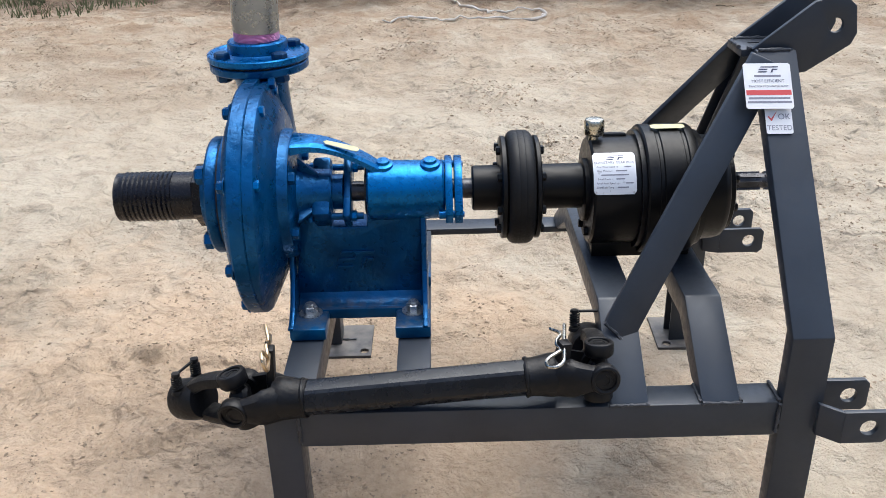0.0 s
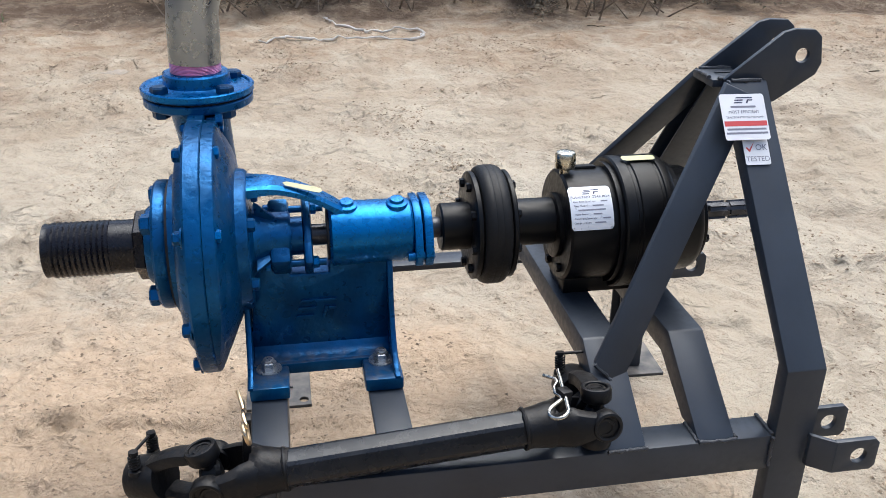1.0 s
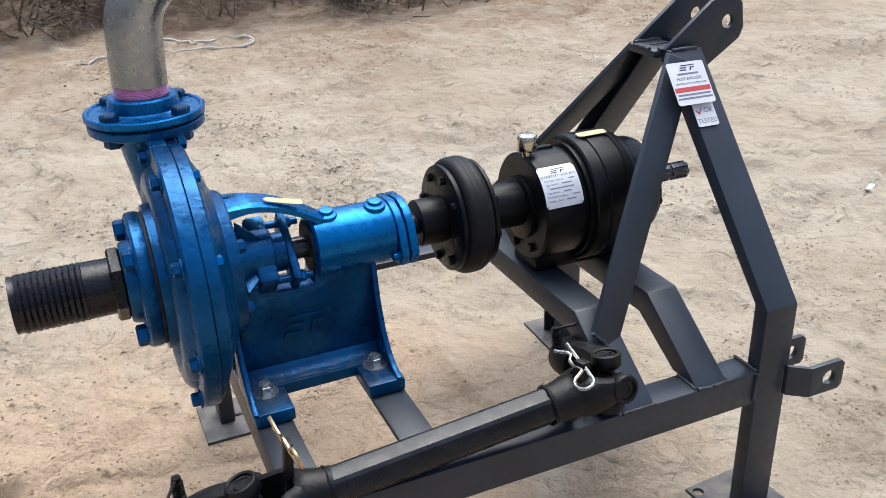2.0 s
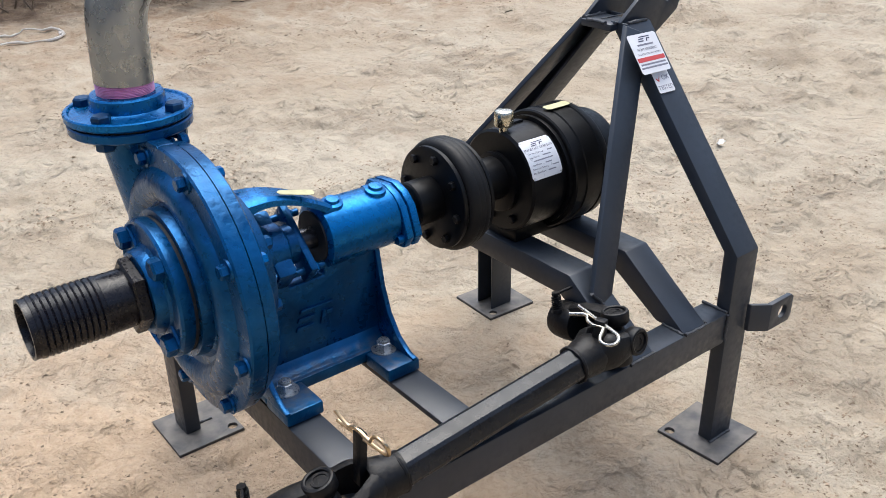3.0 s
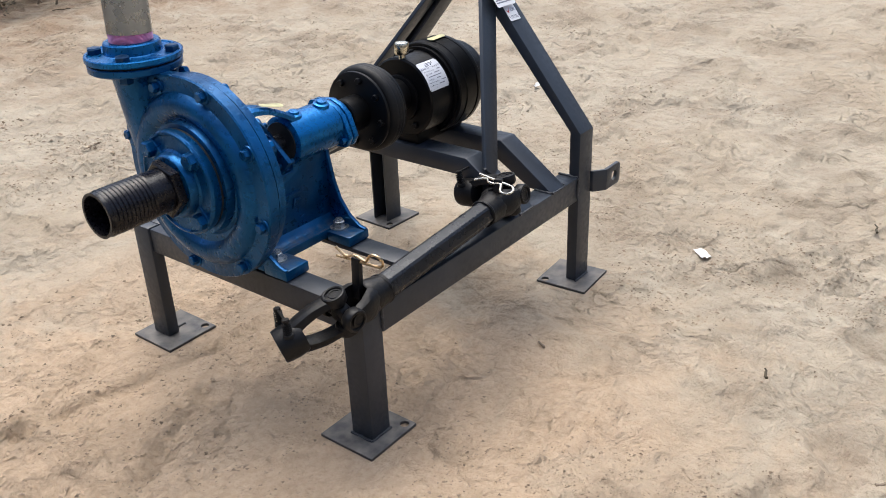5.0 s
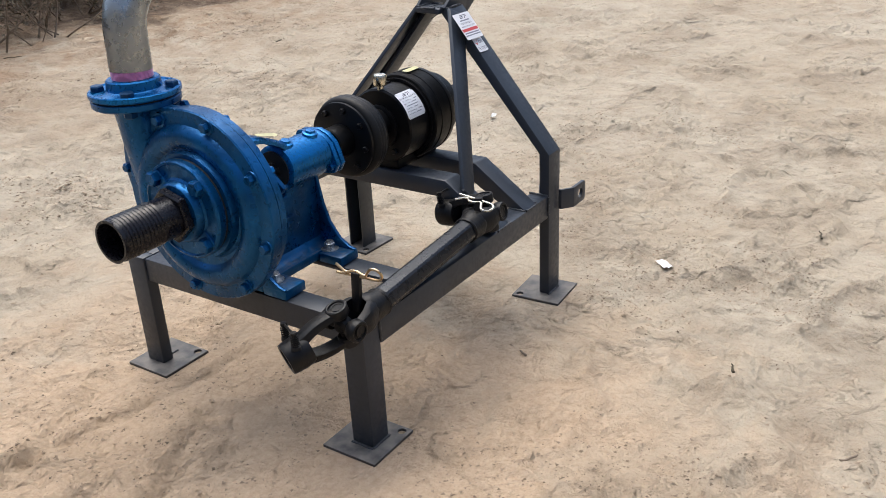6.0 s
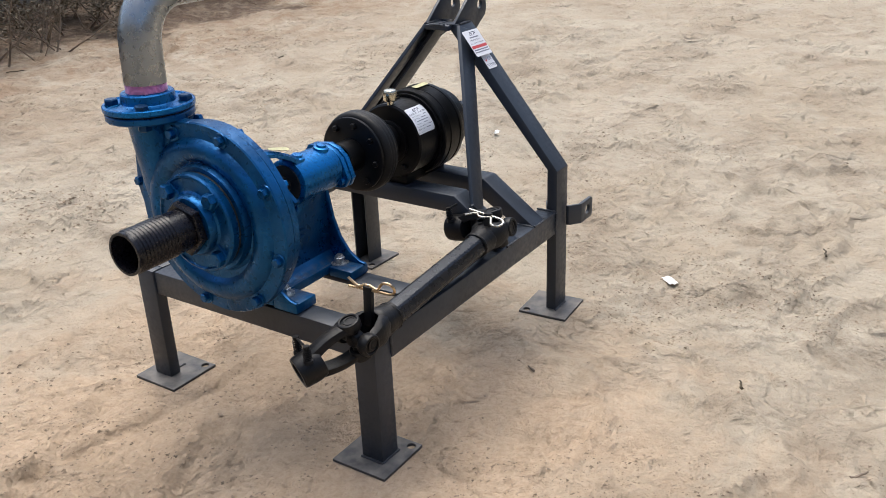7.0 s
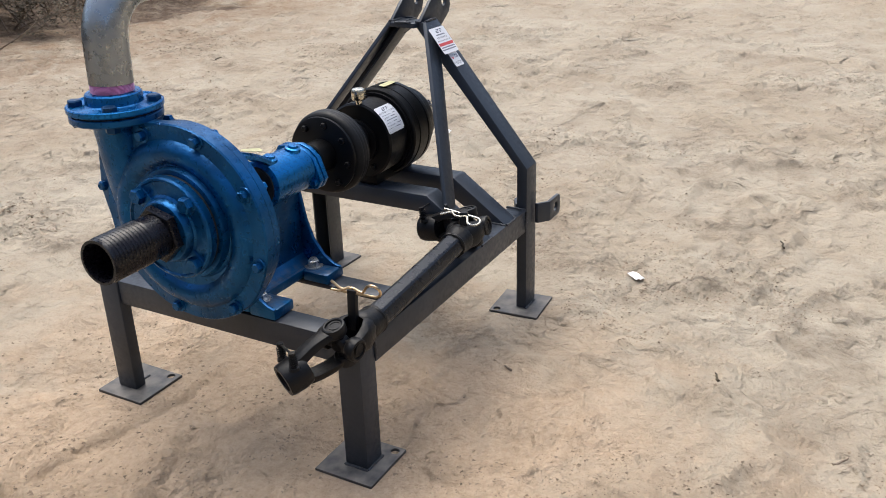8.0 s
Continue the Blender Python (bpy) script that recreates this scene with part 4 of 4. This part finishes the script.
def fork(c, a, e, reach, hub_r, cup):
    """One yoke of a universal joint: hub, two arms and two bored ears."""
    c, a, e = Vector(c), Vector(a).normalized(), Vector(e).normalized()
    e = (e - e.dot(a) * a).normalized()
    w = a.cross(e)
    bm = bmesh.new()
    ref = tuple(e)
    start = reach - 0.050
    if cup:
        lathe([(start + 0.022, 0), (start + 0.022, 0.022), (start - 0.004, 0.031), (start - 0.006, 0.034), (start, 0.0365), (start + 0.012, 0.0365), (start + 0.026, 0.034), (reach - 0.010, hub_r), (reach, hub_r), (reach, 0)], along(c, a), 36, bm)
    else:
        lathe([(start - 0.004, 0), (start - 0.004, hub_r * 0.92), (start + 0.004, hub_r), (start + 0.020, hub_r * 1.04), (reach - 0.006, hub_r), (reach, hub_r * 0.95), (reach, hub_r * 0.66), (reach - 0.03, hub_r * 0.64), (reach - 0.03, 0)], along(c, a), 36, bm)
    for s in (-1, 1):
        own = bmesh.new()
        rings = []
        for k in range(13):
            q = k / 12
            bow = math.sin(min(1, q * 1.5) * math.pi / 2)
            p = c + a * ((start + 0.016) * (1 - q)) + e * s * (hub_r * 0.62 + (0.0385 - hub_r * 0.62) * bow)
            half = 0.0185 + (0.030 * (1 - q) ** 1.4 if cup else 0)
            thick = 0.0085 + 0.003 * (1 - q)
            d = (-a * 1.0 + e * s * 0.5 * (1 - bow)).normalized()
            out = w.cross(d).normalized()
            if out.dot(e * s) < 0:
                out = -out
            ring = []
            for u, v in ((-0.8, -1.0), (-0.1, -1.0), (0.7, -0.8), (1.0, -0.4), (1.0, 0.4), (0.7, 0.8), (-0.1, 1.0), (-0.8, 1.0), (-1.0, 0.6), (-1.0, -0.6)):
                fold = min(half, hub_r * 1.02)
                ring.append(own.verts.new(p + out * (u * thick - (0.010 * (1 - q) * v * v if cup else 0)) + w * v * fold))
            rings.append(ring)
        for p, q in zip(rings, rings[1:]):
            for k in range(10):
                own.faces.new((p[k], p[(k + 1) % 10], q[(k + 1) % 10], q[k]))
        own.faces.new(rings[0][::-1])
        own.faces.new(rings[-1])
        bmesh.ops.recalc_face_normals(own, faces=own.faces)
        merge(bm, own)
        lathe([(0.026, 0), (0.026, 0.0215), (0.030, 0.0245), (0.046, 0.0250), (0.0495, 0.0235), (0.0505, 0.0205), (0.0495, 0.0180), (0.0455, 0.0172), (0.0455, 0)], along(c, e * s), 32, bm)
    return bm


def cross_piece(c, e1, e2):
    bm = bmesh.new()
    for e in (e1, e2):
        e = Vector(e).normalized()
        sweep([Vector(c) - e * 0.044, Vector(c) + e * 0.044], 0.0125, 20, bm)
    lathe([(-0.016, 0), (-0.016, 0.012), (-0.010, 0.019), (0.010, 0.019), (0.016, 0.012), (0.016, 0)], along(c, Vector(e1).cross(Vector(e2))), 20, bm)
    return bm


def cap_ring(c, e):
    return lathe([(0.0462, 0.0), (0.0462, 0.010), (0.0478, 0.0105), (0.0478, 0.0145), (0.0466, 0.015)], along(c, e), 24)


def spring_pin(base, axis, h):
    base, axis = Vector(base), Vector(axis).normalized()
    m = along(base, axis)
    bm = lathe([(0, 0), (0, 0.011), (0.006, 0.010), (0.008, 0.005), (h, 0.005), (h, 0.0075), (h + 0.005, 0.007), (h + 0.006, 0)], m, 16)
    coil = []
    turns = 5
    for k in range(turns * 10 + 1):
        q = k / 10 * 2 * math.pi
        coil.append(m @ Vector((0.009 + (h - 0.012) * k / (turns * 10), 0.0082 * math.cos(q), 0.0082 * math.sin(q))))
    return sweep(coil, 0.0014, 6, bm)


def clip_wire(m, k=1.0):
    """An R-shaped spring clip: one straight leg, one wavy leg and a round eye."""
    pts = []
    for i in range(8):
        pts.append((-0.055 + 0.085 * i / 7, 0, 0.0))
    for i in range(1, 14):
        a = radians(-90 + 235 * i / 13)
        pts.append((0.034 + 0.015 * math.cos(a), 0, 0.0135 + 0.0135 * math.sin(a)))
    for x, z in ((0.012, 0.006), (0.004, 0.0065), (-0.006, 0.012), (-0.018, 0.012), (-0.028, 0.0055), (-0.036, 0.007), (-0.052, 0.022)):
        pts.append((x, 0, z))
    return sweep([m @ (Vector(p) * k) for p in pts], 0.003, 10)


CLIP2 = pose(0.452, -0.286, 0.442, 108, 3, -97)
C1, C2 = Vector((-0.084, -0.274, 0.348)), Vector((0.512, -0.272, 0.384))
E1, E2 = (0, -0.997, -0.06), (-0.22, 0.07, 0.97)
F1, F2 = (0, -0.98, 0.2), (0, 0.2, 0.98)
OUT1, OUT2 = Vector((-0.84, 0.42, -0.29)), Vector((0.03, 0.975, -0.2))
T0, T1 = Vector((0.022, -0.287, 0.353)), Vector((0.394, -0.2835, 0.3805))
hexa = []
for k in range(6):
    for da in (-24, -14, 14, 24):
        a = radians(60 * k + 20)
        r = 0.0278 / math.cos(radians(da)) if abs(da) < 20 else 0.0299
        hexa.append((r * math.cos(a + radians(da)), r * math.sin(a + radians(da))))
part("shaft_tube", sweep([T0, T1], 1.0, shape=hexa), TUBE_BLACK, drive, "black painted six-sided tube", sharp=20)
for name, c, a, e, reach, r in (("inner_yoke", C1, T0 - C1, E1, 0.116, 0.032), ("outer_yoke", C1, OUT1, E2, 0.140, 0.036), ("inner_yoke", C2, T1 - C2, F1, 0.120, 0.032), ("outer_yoke", C2, OUT2, F2, 0.146, 0.035)):
    yoke = part(name, fork(c, a, e, reach, r, name == "inner_yoke"), CAST_BLACK, drive)
    for s in (-1, 1):
        part("bearing_cap", cap_ring(c, Vector(e) * s), CAST_BLACK, yoke)
part("cross_piece", cross_piece(C1, E1, E2), CAST_BLACK, drive)
part("cross_piece", cross_piece(C2, F1, F2), CAST_BLACK, drive)
for base, axis in ((T0, T1 - T0), (T1, T0 - T1)):
    rng = random.Random(5)
    m = along(base, axis)
    ring = [m @ Vector((0.002, 0.0305 * math.cos(k * 0.2618), 0.0305 * math.sin(k * 0.2618))) for k in range(25)]
    part("weld_seam", sweep(ring, [0.0033 * rng.uniform(0.5, 1.4) for _ in ring], 8), CAST_BLACK, drive)


def locking_pins(c, out, e, gap, w):
    """Two spring-loaded pins on the hub of an outer yoke, joined by a small bar."""
    out, e = out.normalized(), Vector(e).normalized()
    base = c + out * 0.122 + e * 0.026
    w = Vector(w).normalized()
    tops = []
    for s in (-1, 1):
        b = base + w * s * gap
        part("spring_pin", spring_pin(b, e, 0.034), CAST_BLACK, drive)
        tops.append(b + e * 0.036)
    part("pin_bar", sweep([tops[0] - w * 0.008, tops[0], tops[1], tops[1] + w * 0.008], 0.0026, 8), CAST_BLACK, drive)


locking_pins(C1, OUT1, (0, 0.08, 1), 0.025, (-0.41, -0.91, 0))
locking_pins(C2, OUT2, F2, 0.025, OUT2.cross(Vector(F2)))
part("lever_tang", box(-0.0065, 0.0065, -0.0105, 0.0105, -0.080, 0.010, 0.0025, pose(-0.026, -0.272, 0.434, 0, 4, 0)), CAST_BLACK, drive)
part("spring_clip", clip_wire(pose(-0.026, -0.285, 0.437, 14, 2, -83), 1.1), BRASS, drive, "yellow zinc plated spring clip")
part("lever_tang", box(-0.010, 0.010, -0.010, 0.010, -0.06, 0.008, 0.003, pose(0.452, -0.285, 0.440, 0, 8, 20)), CAST_BLACK, drive)
part("spring_clip", clip_wire(CLIP2, 1.1), CLIP_STEEL, drive, "bright steel spring clip")

# ---- stickers on the hitch post ----


def on_post(x, s, lift=0.0):
    """A place on the sloping front of the near post: s metres up the slope from the bend."""
    up = Vector((-0.006, 0.307, 0.391)).normalized()
    out = Vector((0, -0.391, 0.307)).normalized()
    return Vector((x, -0.295, 0.447)) + up * s + out * lift


def sticker_pose(x, s, lift, tilt):
    up = Vector((-0.006, 0.307, 0.391)).normalized()
    across = Vector((1, 0, 0))
    out = across.cross(up).normalized()
    m = Matrix((across, up, out)).transposed().to_4x4()
    return Matrix.Translation(on_post(x, s, lift)) @ m @ pose(0, 0, 0, 0, 0, tilt)


def flat_rect(x, y, w, h, z, m):
    bm = bmesh.new()
    bm.faces.new([bm.verts.new(m @ Vector(p)) for p in ((x - w / 2, y - h / 2, z), (x + w / 2, y - h / 2, z), (x + w / 2, y + h / 2, z), (x - w / 2, y + h / 2, z))])
    return bm


def sheet_on(m, w, h, c):
    bm = rounded_sheet(w, h, c * 0.6, 26)
    bm.transform(m)
    return bm


S1 = sticker_pose(0.822, 0.428, 0.0125, -1)
info = tagged(part("info_sticker", sheet_on(S1, 0.080, 0.082, 0.005), WHITE), "white printed sticker with a red band on the hitch post", "sticker")
for poly in LOGO:
    bm = bmesh.new()
    bm.faces.new([bm.verts.new(S1 @ Vector(((x - 0.085) * 0.46, (z - 0.448) * 0.28 + 0.031, 0.0012))) for x, z in poly])
    part("print_mark", bm, INK, info)
for text, y, size in (("MOST EFFICIENT", 0.0085, 0.0074), ("TRACTOR PTO WATER PUMP", -0.001, 0.0050)):
    part("writing", written(text, size, INK, S1 @ pose(0, y, 0.0012)), None, info)
part("red_band", flat_rect(0, -0.012, 0.076, 0.009, 0.0011, S1), RED, info, "red printed band")
for y, w in ((0.018, 0.045), (-0.022, 0.07), (-0.029, 0.074)):
    part("print_bar", flat_rect(0, y, w, 0.0035, 0.0011, S1), INK_SOFT, info)
S2 = sticker_pose(0.837, 0.369, 0.0025, -1)
tested = tagged(part("tested_sticker", sheet_on(S2, 0.045, 0.046, 0.005), WHITE), "small white sticker with a red check mark", "sticker")
part("writing", written("OK", 0.0145, INK_SOFT, S2 @ pose(0.009, 0.007, 0.0012)), None, tested)
part("writing", written("TESTED", 0.0125, INK_SOFT, S2 @ pose(0, -0.013, 0.0012)), None, tested)
bm = bmesh.new()
bm.faces.new([bm.verts.new(S2 @ Vector((x, y, 0.0012))) for x, y in ((-0.019, 0.007), (-0.0165, 0.0085), (-0.013, 0.004), (-0.002, 0.018), (-0.0125, -0.001))])
part("check_mark", bm, RED, tested, "red check mark")

# ---- litter on the sand ----
LEAF = (-0.861, 3.644)
STRIP = [(-0.08, 4.26), (0.125, 4.35), (0.27, 4.38), (0.56, 4.40), (0.92, 4.38), (0.99, 4.56), (0.82, 4.73), (0.62, 4.64), (0.41, 4.92), (0.335, 5.13)]
TWIGS = [(0.438, -1.218, -35, 0.05), (0.667, -0.895, 20, 0.04), (0.482, -0.392, 60, 0.03), (1.6, -0.9, 15, 0.06), (-0.2, 3.3, 30, 0.08), (2.2, 4.6, -20, 0.12), (-1.2, 3.9, 70, 0.1), (3.4, 3.2, 10, 0.09)]


def crumpled(w, h, seed, lift):
    rng = random.Random(seed)
    bm = bmesh.new()
    n = 6
    grid = [[bm.verts.new((w * (i / n - 0.5), h * (j / n - 0.5), lift * rng.random())) for i in range(n + 1)] for j in range(n + 1)]
    for j in range(n):
        for i in range(n):
            bm.faces.new((grid[j][i], grid[j][i + 1], grid[j + 1][i + 1], grid[j + 1][i]))
    got = bmesh.ops.extrude_face_region(bm, geom=bm.faces[:])
    for v in got["geom"]:
        if isinstance(v, bmesh.types.BMVert):
            v.co.z += 0.0008
    return bm


def lay(name, bm, material, x, y, turn, label, category, up=0.002):
    bm.transform(pose(x, y, ground_z(x, y) + up, 0, 0, turn))
    return tagged(part(name, bm, material), label, category)


lay("paper_scrap", crumpled(0.058, 0.03, 3, 0.008), PAPER, 1.170, -0.524, 50, "small crumpled white paper scrap on the sand", "litter")
lay("paper_scrap", crumpled(0.045, 0.025, 5, 0.012), PAPER, 2.29, 0.76, 20, "small pale paper scrap on the sand", "litter")
lay("dry_leaf", crumpled(0.16, 0.09, 8, 0.015), WOOD, *LEAF, 30, "curled pale dry leaf on the sand", "leaf")
lay("plastic_bag", crumpled(0.34, 0.24, 11, 0.16), PLASTIC, -2.62, 5.62, 10, "crumpled dusty clear plastic bag", "plastic bag")
lay("white_stone", crumpled(0.12, 0.10, 12, 0.05), PAPER, 5.1, 5.55, 10, "white lump lying on the dark soil", "stone")
plank = box(-0.62, 0.62, -0.05, 0.05, 0.0, 0.04, 0.004)
lay("plank", plank, WOOD, -2.85, 6.0, 2, "weathered wooden plank lying by the wall", "plank", 0.05)


def ribbon(points, w, seed):
    rng = random.Random(seed)
    pts = []
    for (x0, y0), (x1, y1) in zip(points, points[1:]):
        for k in range(6):
            q = k / 6
            x, y = x0 + (x1 - x0) * q + rng.uniform(-0.02, 0.02), y0 + (y1 - y0) * q + rng.uniform(-0.02, 0.02)
            pts.append((x, y, ground_z(x, y) + 0.006 + rng.uniform(0, 0.012)))
    return sweep(pts, [w * rng.uniform(0.5, 1.5) for _ in pts], 6)


strip = part("plastic_strip", ribbon(STRIP, 0.007, 3), PLASTIC)
tagged(strip, "long twisted white plastic strip on the sand", "litter")


def twig(x, y, turn, length, r, seed):
    rng = random.Random(seed)
    pts = []
    for k in range(6):
        pts.append((length * (k / 5 - 0.5), rng.uniform(-0.06, 0.06) * length, 0.004 + rng.uniform(0, 0.06) * length))
    bm = sweep(pts, [r * (1 - 0.1 * k) for k in range(6)], 6)
    return lay("twig", bm, DRY_LEAF if seed % 2 else TWIG, x, y, turn, "short dry twig lying on the sand", "twig", 0.0)


for k, (x, y, turn, length) in enumerate(TWIGS):
    twig(x, y, turn, length, 0.004, k)


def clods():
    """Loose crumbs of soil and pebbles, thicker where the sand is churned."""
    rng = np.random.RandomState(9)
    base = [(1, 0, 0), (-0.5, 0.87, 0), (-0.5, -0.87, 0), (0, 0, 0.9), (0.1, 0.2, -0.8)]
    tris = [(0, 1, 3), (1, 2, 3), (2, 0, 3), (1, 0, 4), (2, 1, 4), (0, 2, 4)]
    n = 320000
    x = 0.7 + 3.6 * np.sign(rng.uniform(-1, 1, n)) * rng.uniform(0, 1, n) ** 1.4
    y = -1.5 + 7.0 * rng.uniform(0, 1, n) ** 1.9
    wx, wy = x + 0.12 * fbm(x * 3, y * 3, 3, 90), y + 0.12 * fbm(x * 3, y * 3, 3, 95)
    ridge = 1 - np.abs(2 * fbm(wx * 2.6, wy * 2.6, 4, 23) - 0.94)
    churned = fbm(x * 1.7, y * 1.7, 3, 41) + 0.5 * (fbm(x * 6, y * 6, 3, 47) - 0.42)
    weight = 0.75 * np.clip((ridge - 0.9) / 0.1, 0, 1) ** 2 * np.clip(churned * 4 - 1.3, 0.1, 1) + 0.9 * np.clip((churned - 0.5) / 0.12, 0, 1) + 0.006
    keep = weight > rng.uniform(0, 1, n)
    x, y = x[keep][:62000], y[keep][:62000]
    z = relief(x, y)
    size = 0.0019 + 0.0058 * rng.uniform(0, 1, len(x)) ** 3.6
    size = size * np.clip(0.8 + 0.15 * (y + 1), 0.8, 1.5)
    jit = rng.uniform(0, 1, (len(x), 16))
    verts, faces = [], []
    for k in range(len(x)):
        turn, s = jit[k, 0] * 6.28, size[k]
        c, d = math.cos(turn), math.sin(turn)
        o = len(verts)
        for q, (a, b, e) in enumerate(base):
            a, b, e = a + 0.6 * jit[k, 1 + q] - 0.3, b + 0.6 * jit[k, 6 + q] - 0.3, e * (0.35 + 0.35 * jit[k, 11 + q])
            verts.append((x[k] + s * (a * c - b * d), y[k] + s * (a * d + b * c), z[k] + s * e))
        faces += [(o + p, o + q, o + r) for p, q, r in tris]
    me = bpy.data.meshes.new("soil_crumbs")
    me.from_pydata(verts, [], faces)
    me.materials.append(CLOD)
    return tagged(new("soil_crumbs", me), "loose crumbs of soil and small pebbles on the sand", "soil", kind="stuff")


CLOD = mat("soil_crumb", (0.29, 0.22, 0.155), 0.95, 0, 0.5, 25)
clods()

# ---- dry shrubs and grass by the wall ----


def shrub(seed, spread, height, stems, leaves):
    rng = random.Random(seed)
    wood, leaf = bmesh.new(), bmesh.new()

    def limb(p, d, length, r, depth):
        pts, radii = [p], [r]
        q = p
        for k in range(5):
            d = (d + Vector((rng.uniform(-1, 1), rng.uniform(-1, 1), rng.uniform(-0.6, 0.6))) * 0.22).normalized()
            q = q + d * length / 5
            q.z = max(q.z, 0.01)
            pts.append(q.copy())
            radii.append(r * (1 - 0.15 * (k + 1)))
        sweep(pts, radii, 5, wood)
        if depth:
            for k in range(rng.randint(2, 4)):
                i = rng.randint(2, 5)
                dd = (d + Vector((rng.uniform(-1, 1), rng.uniform(-1, 1), rng.uniform(-0.4, 0.7)))).normalized()
                limb(pts[i].copy(), dd, length * rng.uniform(0.35, 0.65), radii[i] * 0.65, depth - 1)
        for k in range(leaves):
            i = rng.randint(1, 5)
            c = pts[i] + Vector((rng.uniform(-1, 1), rng.uniform(-1, 1), rng.uniform(-1, 1))) * 0.05
            c.z = max(c.z, 0.01)
            s, t = rng.uniform(0.008, 0.022), rng.uniform(0, 6.28)
            u = Vector((math.cos(t), math.sin(t), rng.uniform(-0.6, 0.6))) * s
            v = Vector((-math.sin(t), math.cos(t), rng.uniform(-0.6, 0.6))) * s * 0.5
            mid = Vector((0, 0, s * 0.25))
            leaf.faces.new([leaf.verts.new(w) for w in (c - u, c - v + mid, c + u, c + v + mid)])

    for k in range(stems):
        a = rng.uniform(0, 6.28)
        p = Vector((rng.uniform(-1, 1) * spread * 0.5, rng.uniform(-1, 1) * spread * 0.25, -0.02))
        d = Vector((math.cos(a) * 0.6, math.sin(a) * 0.5, rng.uniform(0.25, 1.2))).normalized()
        limb(p, d, height * rng.uniform(0.5, 1.1), rng.uniform(0.004, 0.011), 2 if rng.random() < 0.7 else 1)
    ob = thing("dry_shrub", (0, 0, 0), "leafless dry brown shrub with tangled stems by the wall", "shrub", "shrubs along the wall")
    tagged(part("stem_tangle", wood, TWIG, ob, sharp=60), kind="stuff")
    tagged(part("foliage", leaf, DRY_LEAF, ob, "shrivelled dark leaves"), kind="stuff")
    return ob


first = [shrub(21, 0.8, 0.8, 16, 11), shrub(22, 0.9, 0.6, 18, 16), shrub(23, 0.7, 0.9, 13, 9)]
SPOTS = [(-0.45, 5.35), (0.25, 5.6), (0.8, 5.45), (1.5, 5.6), (2.05, 5.6), (2.5, 4.95), (2.95, 5.35), (3.55, 5.55), (4.2, 5.9), (4.9, 5.9), (5.6, 6.1), (-0.1, 6.2), (1.1, 6.3), (2.4, 6.4), (3.4, 6.5), (0.5, 6.5)]
for k, (x, y) in enumerate(SPOTS):
    m = pose(x, y, ground_z(x, y), 0, 0, 67 * k)
    if k < 3:
        first[k].matrix_basis = m
        for child in first[k].children:
            child.matrix_parent_inverse = Matrix()
    else:
        copy_thing(first[k % 3], m)


def grass_tuft(x, y, seed, n=160, spread=0.16, h=0.1):
    rng = random.Random(seed)
    bm = bmesh.new()
    for k in range(n):
        a, d = rng.uniform(0, 6.28), spread * math.sqrt(rng.random())
        px, py = d * math.cos(a) * 1.5, d * math.sin(a)
        lean, hh, w = rng.uniform(0, 0.08), h * rng.uniform(0.4, 1.1), 0.004
        t = rng.uniform(0, 6.28)
        lx, ly = lean * math.cos(t), lean * math.sin(t)
        v = [bm.verts.new(p) for p in ((px - w, py, 0), (px + w, py, 0), (px + lx * 0.4 + w * 0.6, py + ly * 0.4, hh * 0.6), (px + lx, py + ly, hh), (px + lx * 0.4 - w * 0.6, py + ly * 0.4, hh * 0.6))]
        bm.faces.new(v)
    bm.transform(pose(x, y, ground_z(x, y)))
    return tagged(part("grass_tuft", bm, GRASS), "low tuft of dull green grass", "grass", "grass tufts", "stuff")


grass_tuft(-2.55, 5.0, 1, 130, 0.24, 0.08)
grass_tuft(-2.1, 5.2, 2, 110, 0.2, 0.08)
grass_tuft(-2.85, 5.25, 3, 120, 0.15)
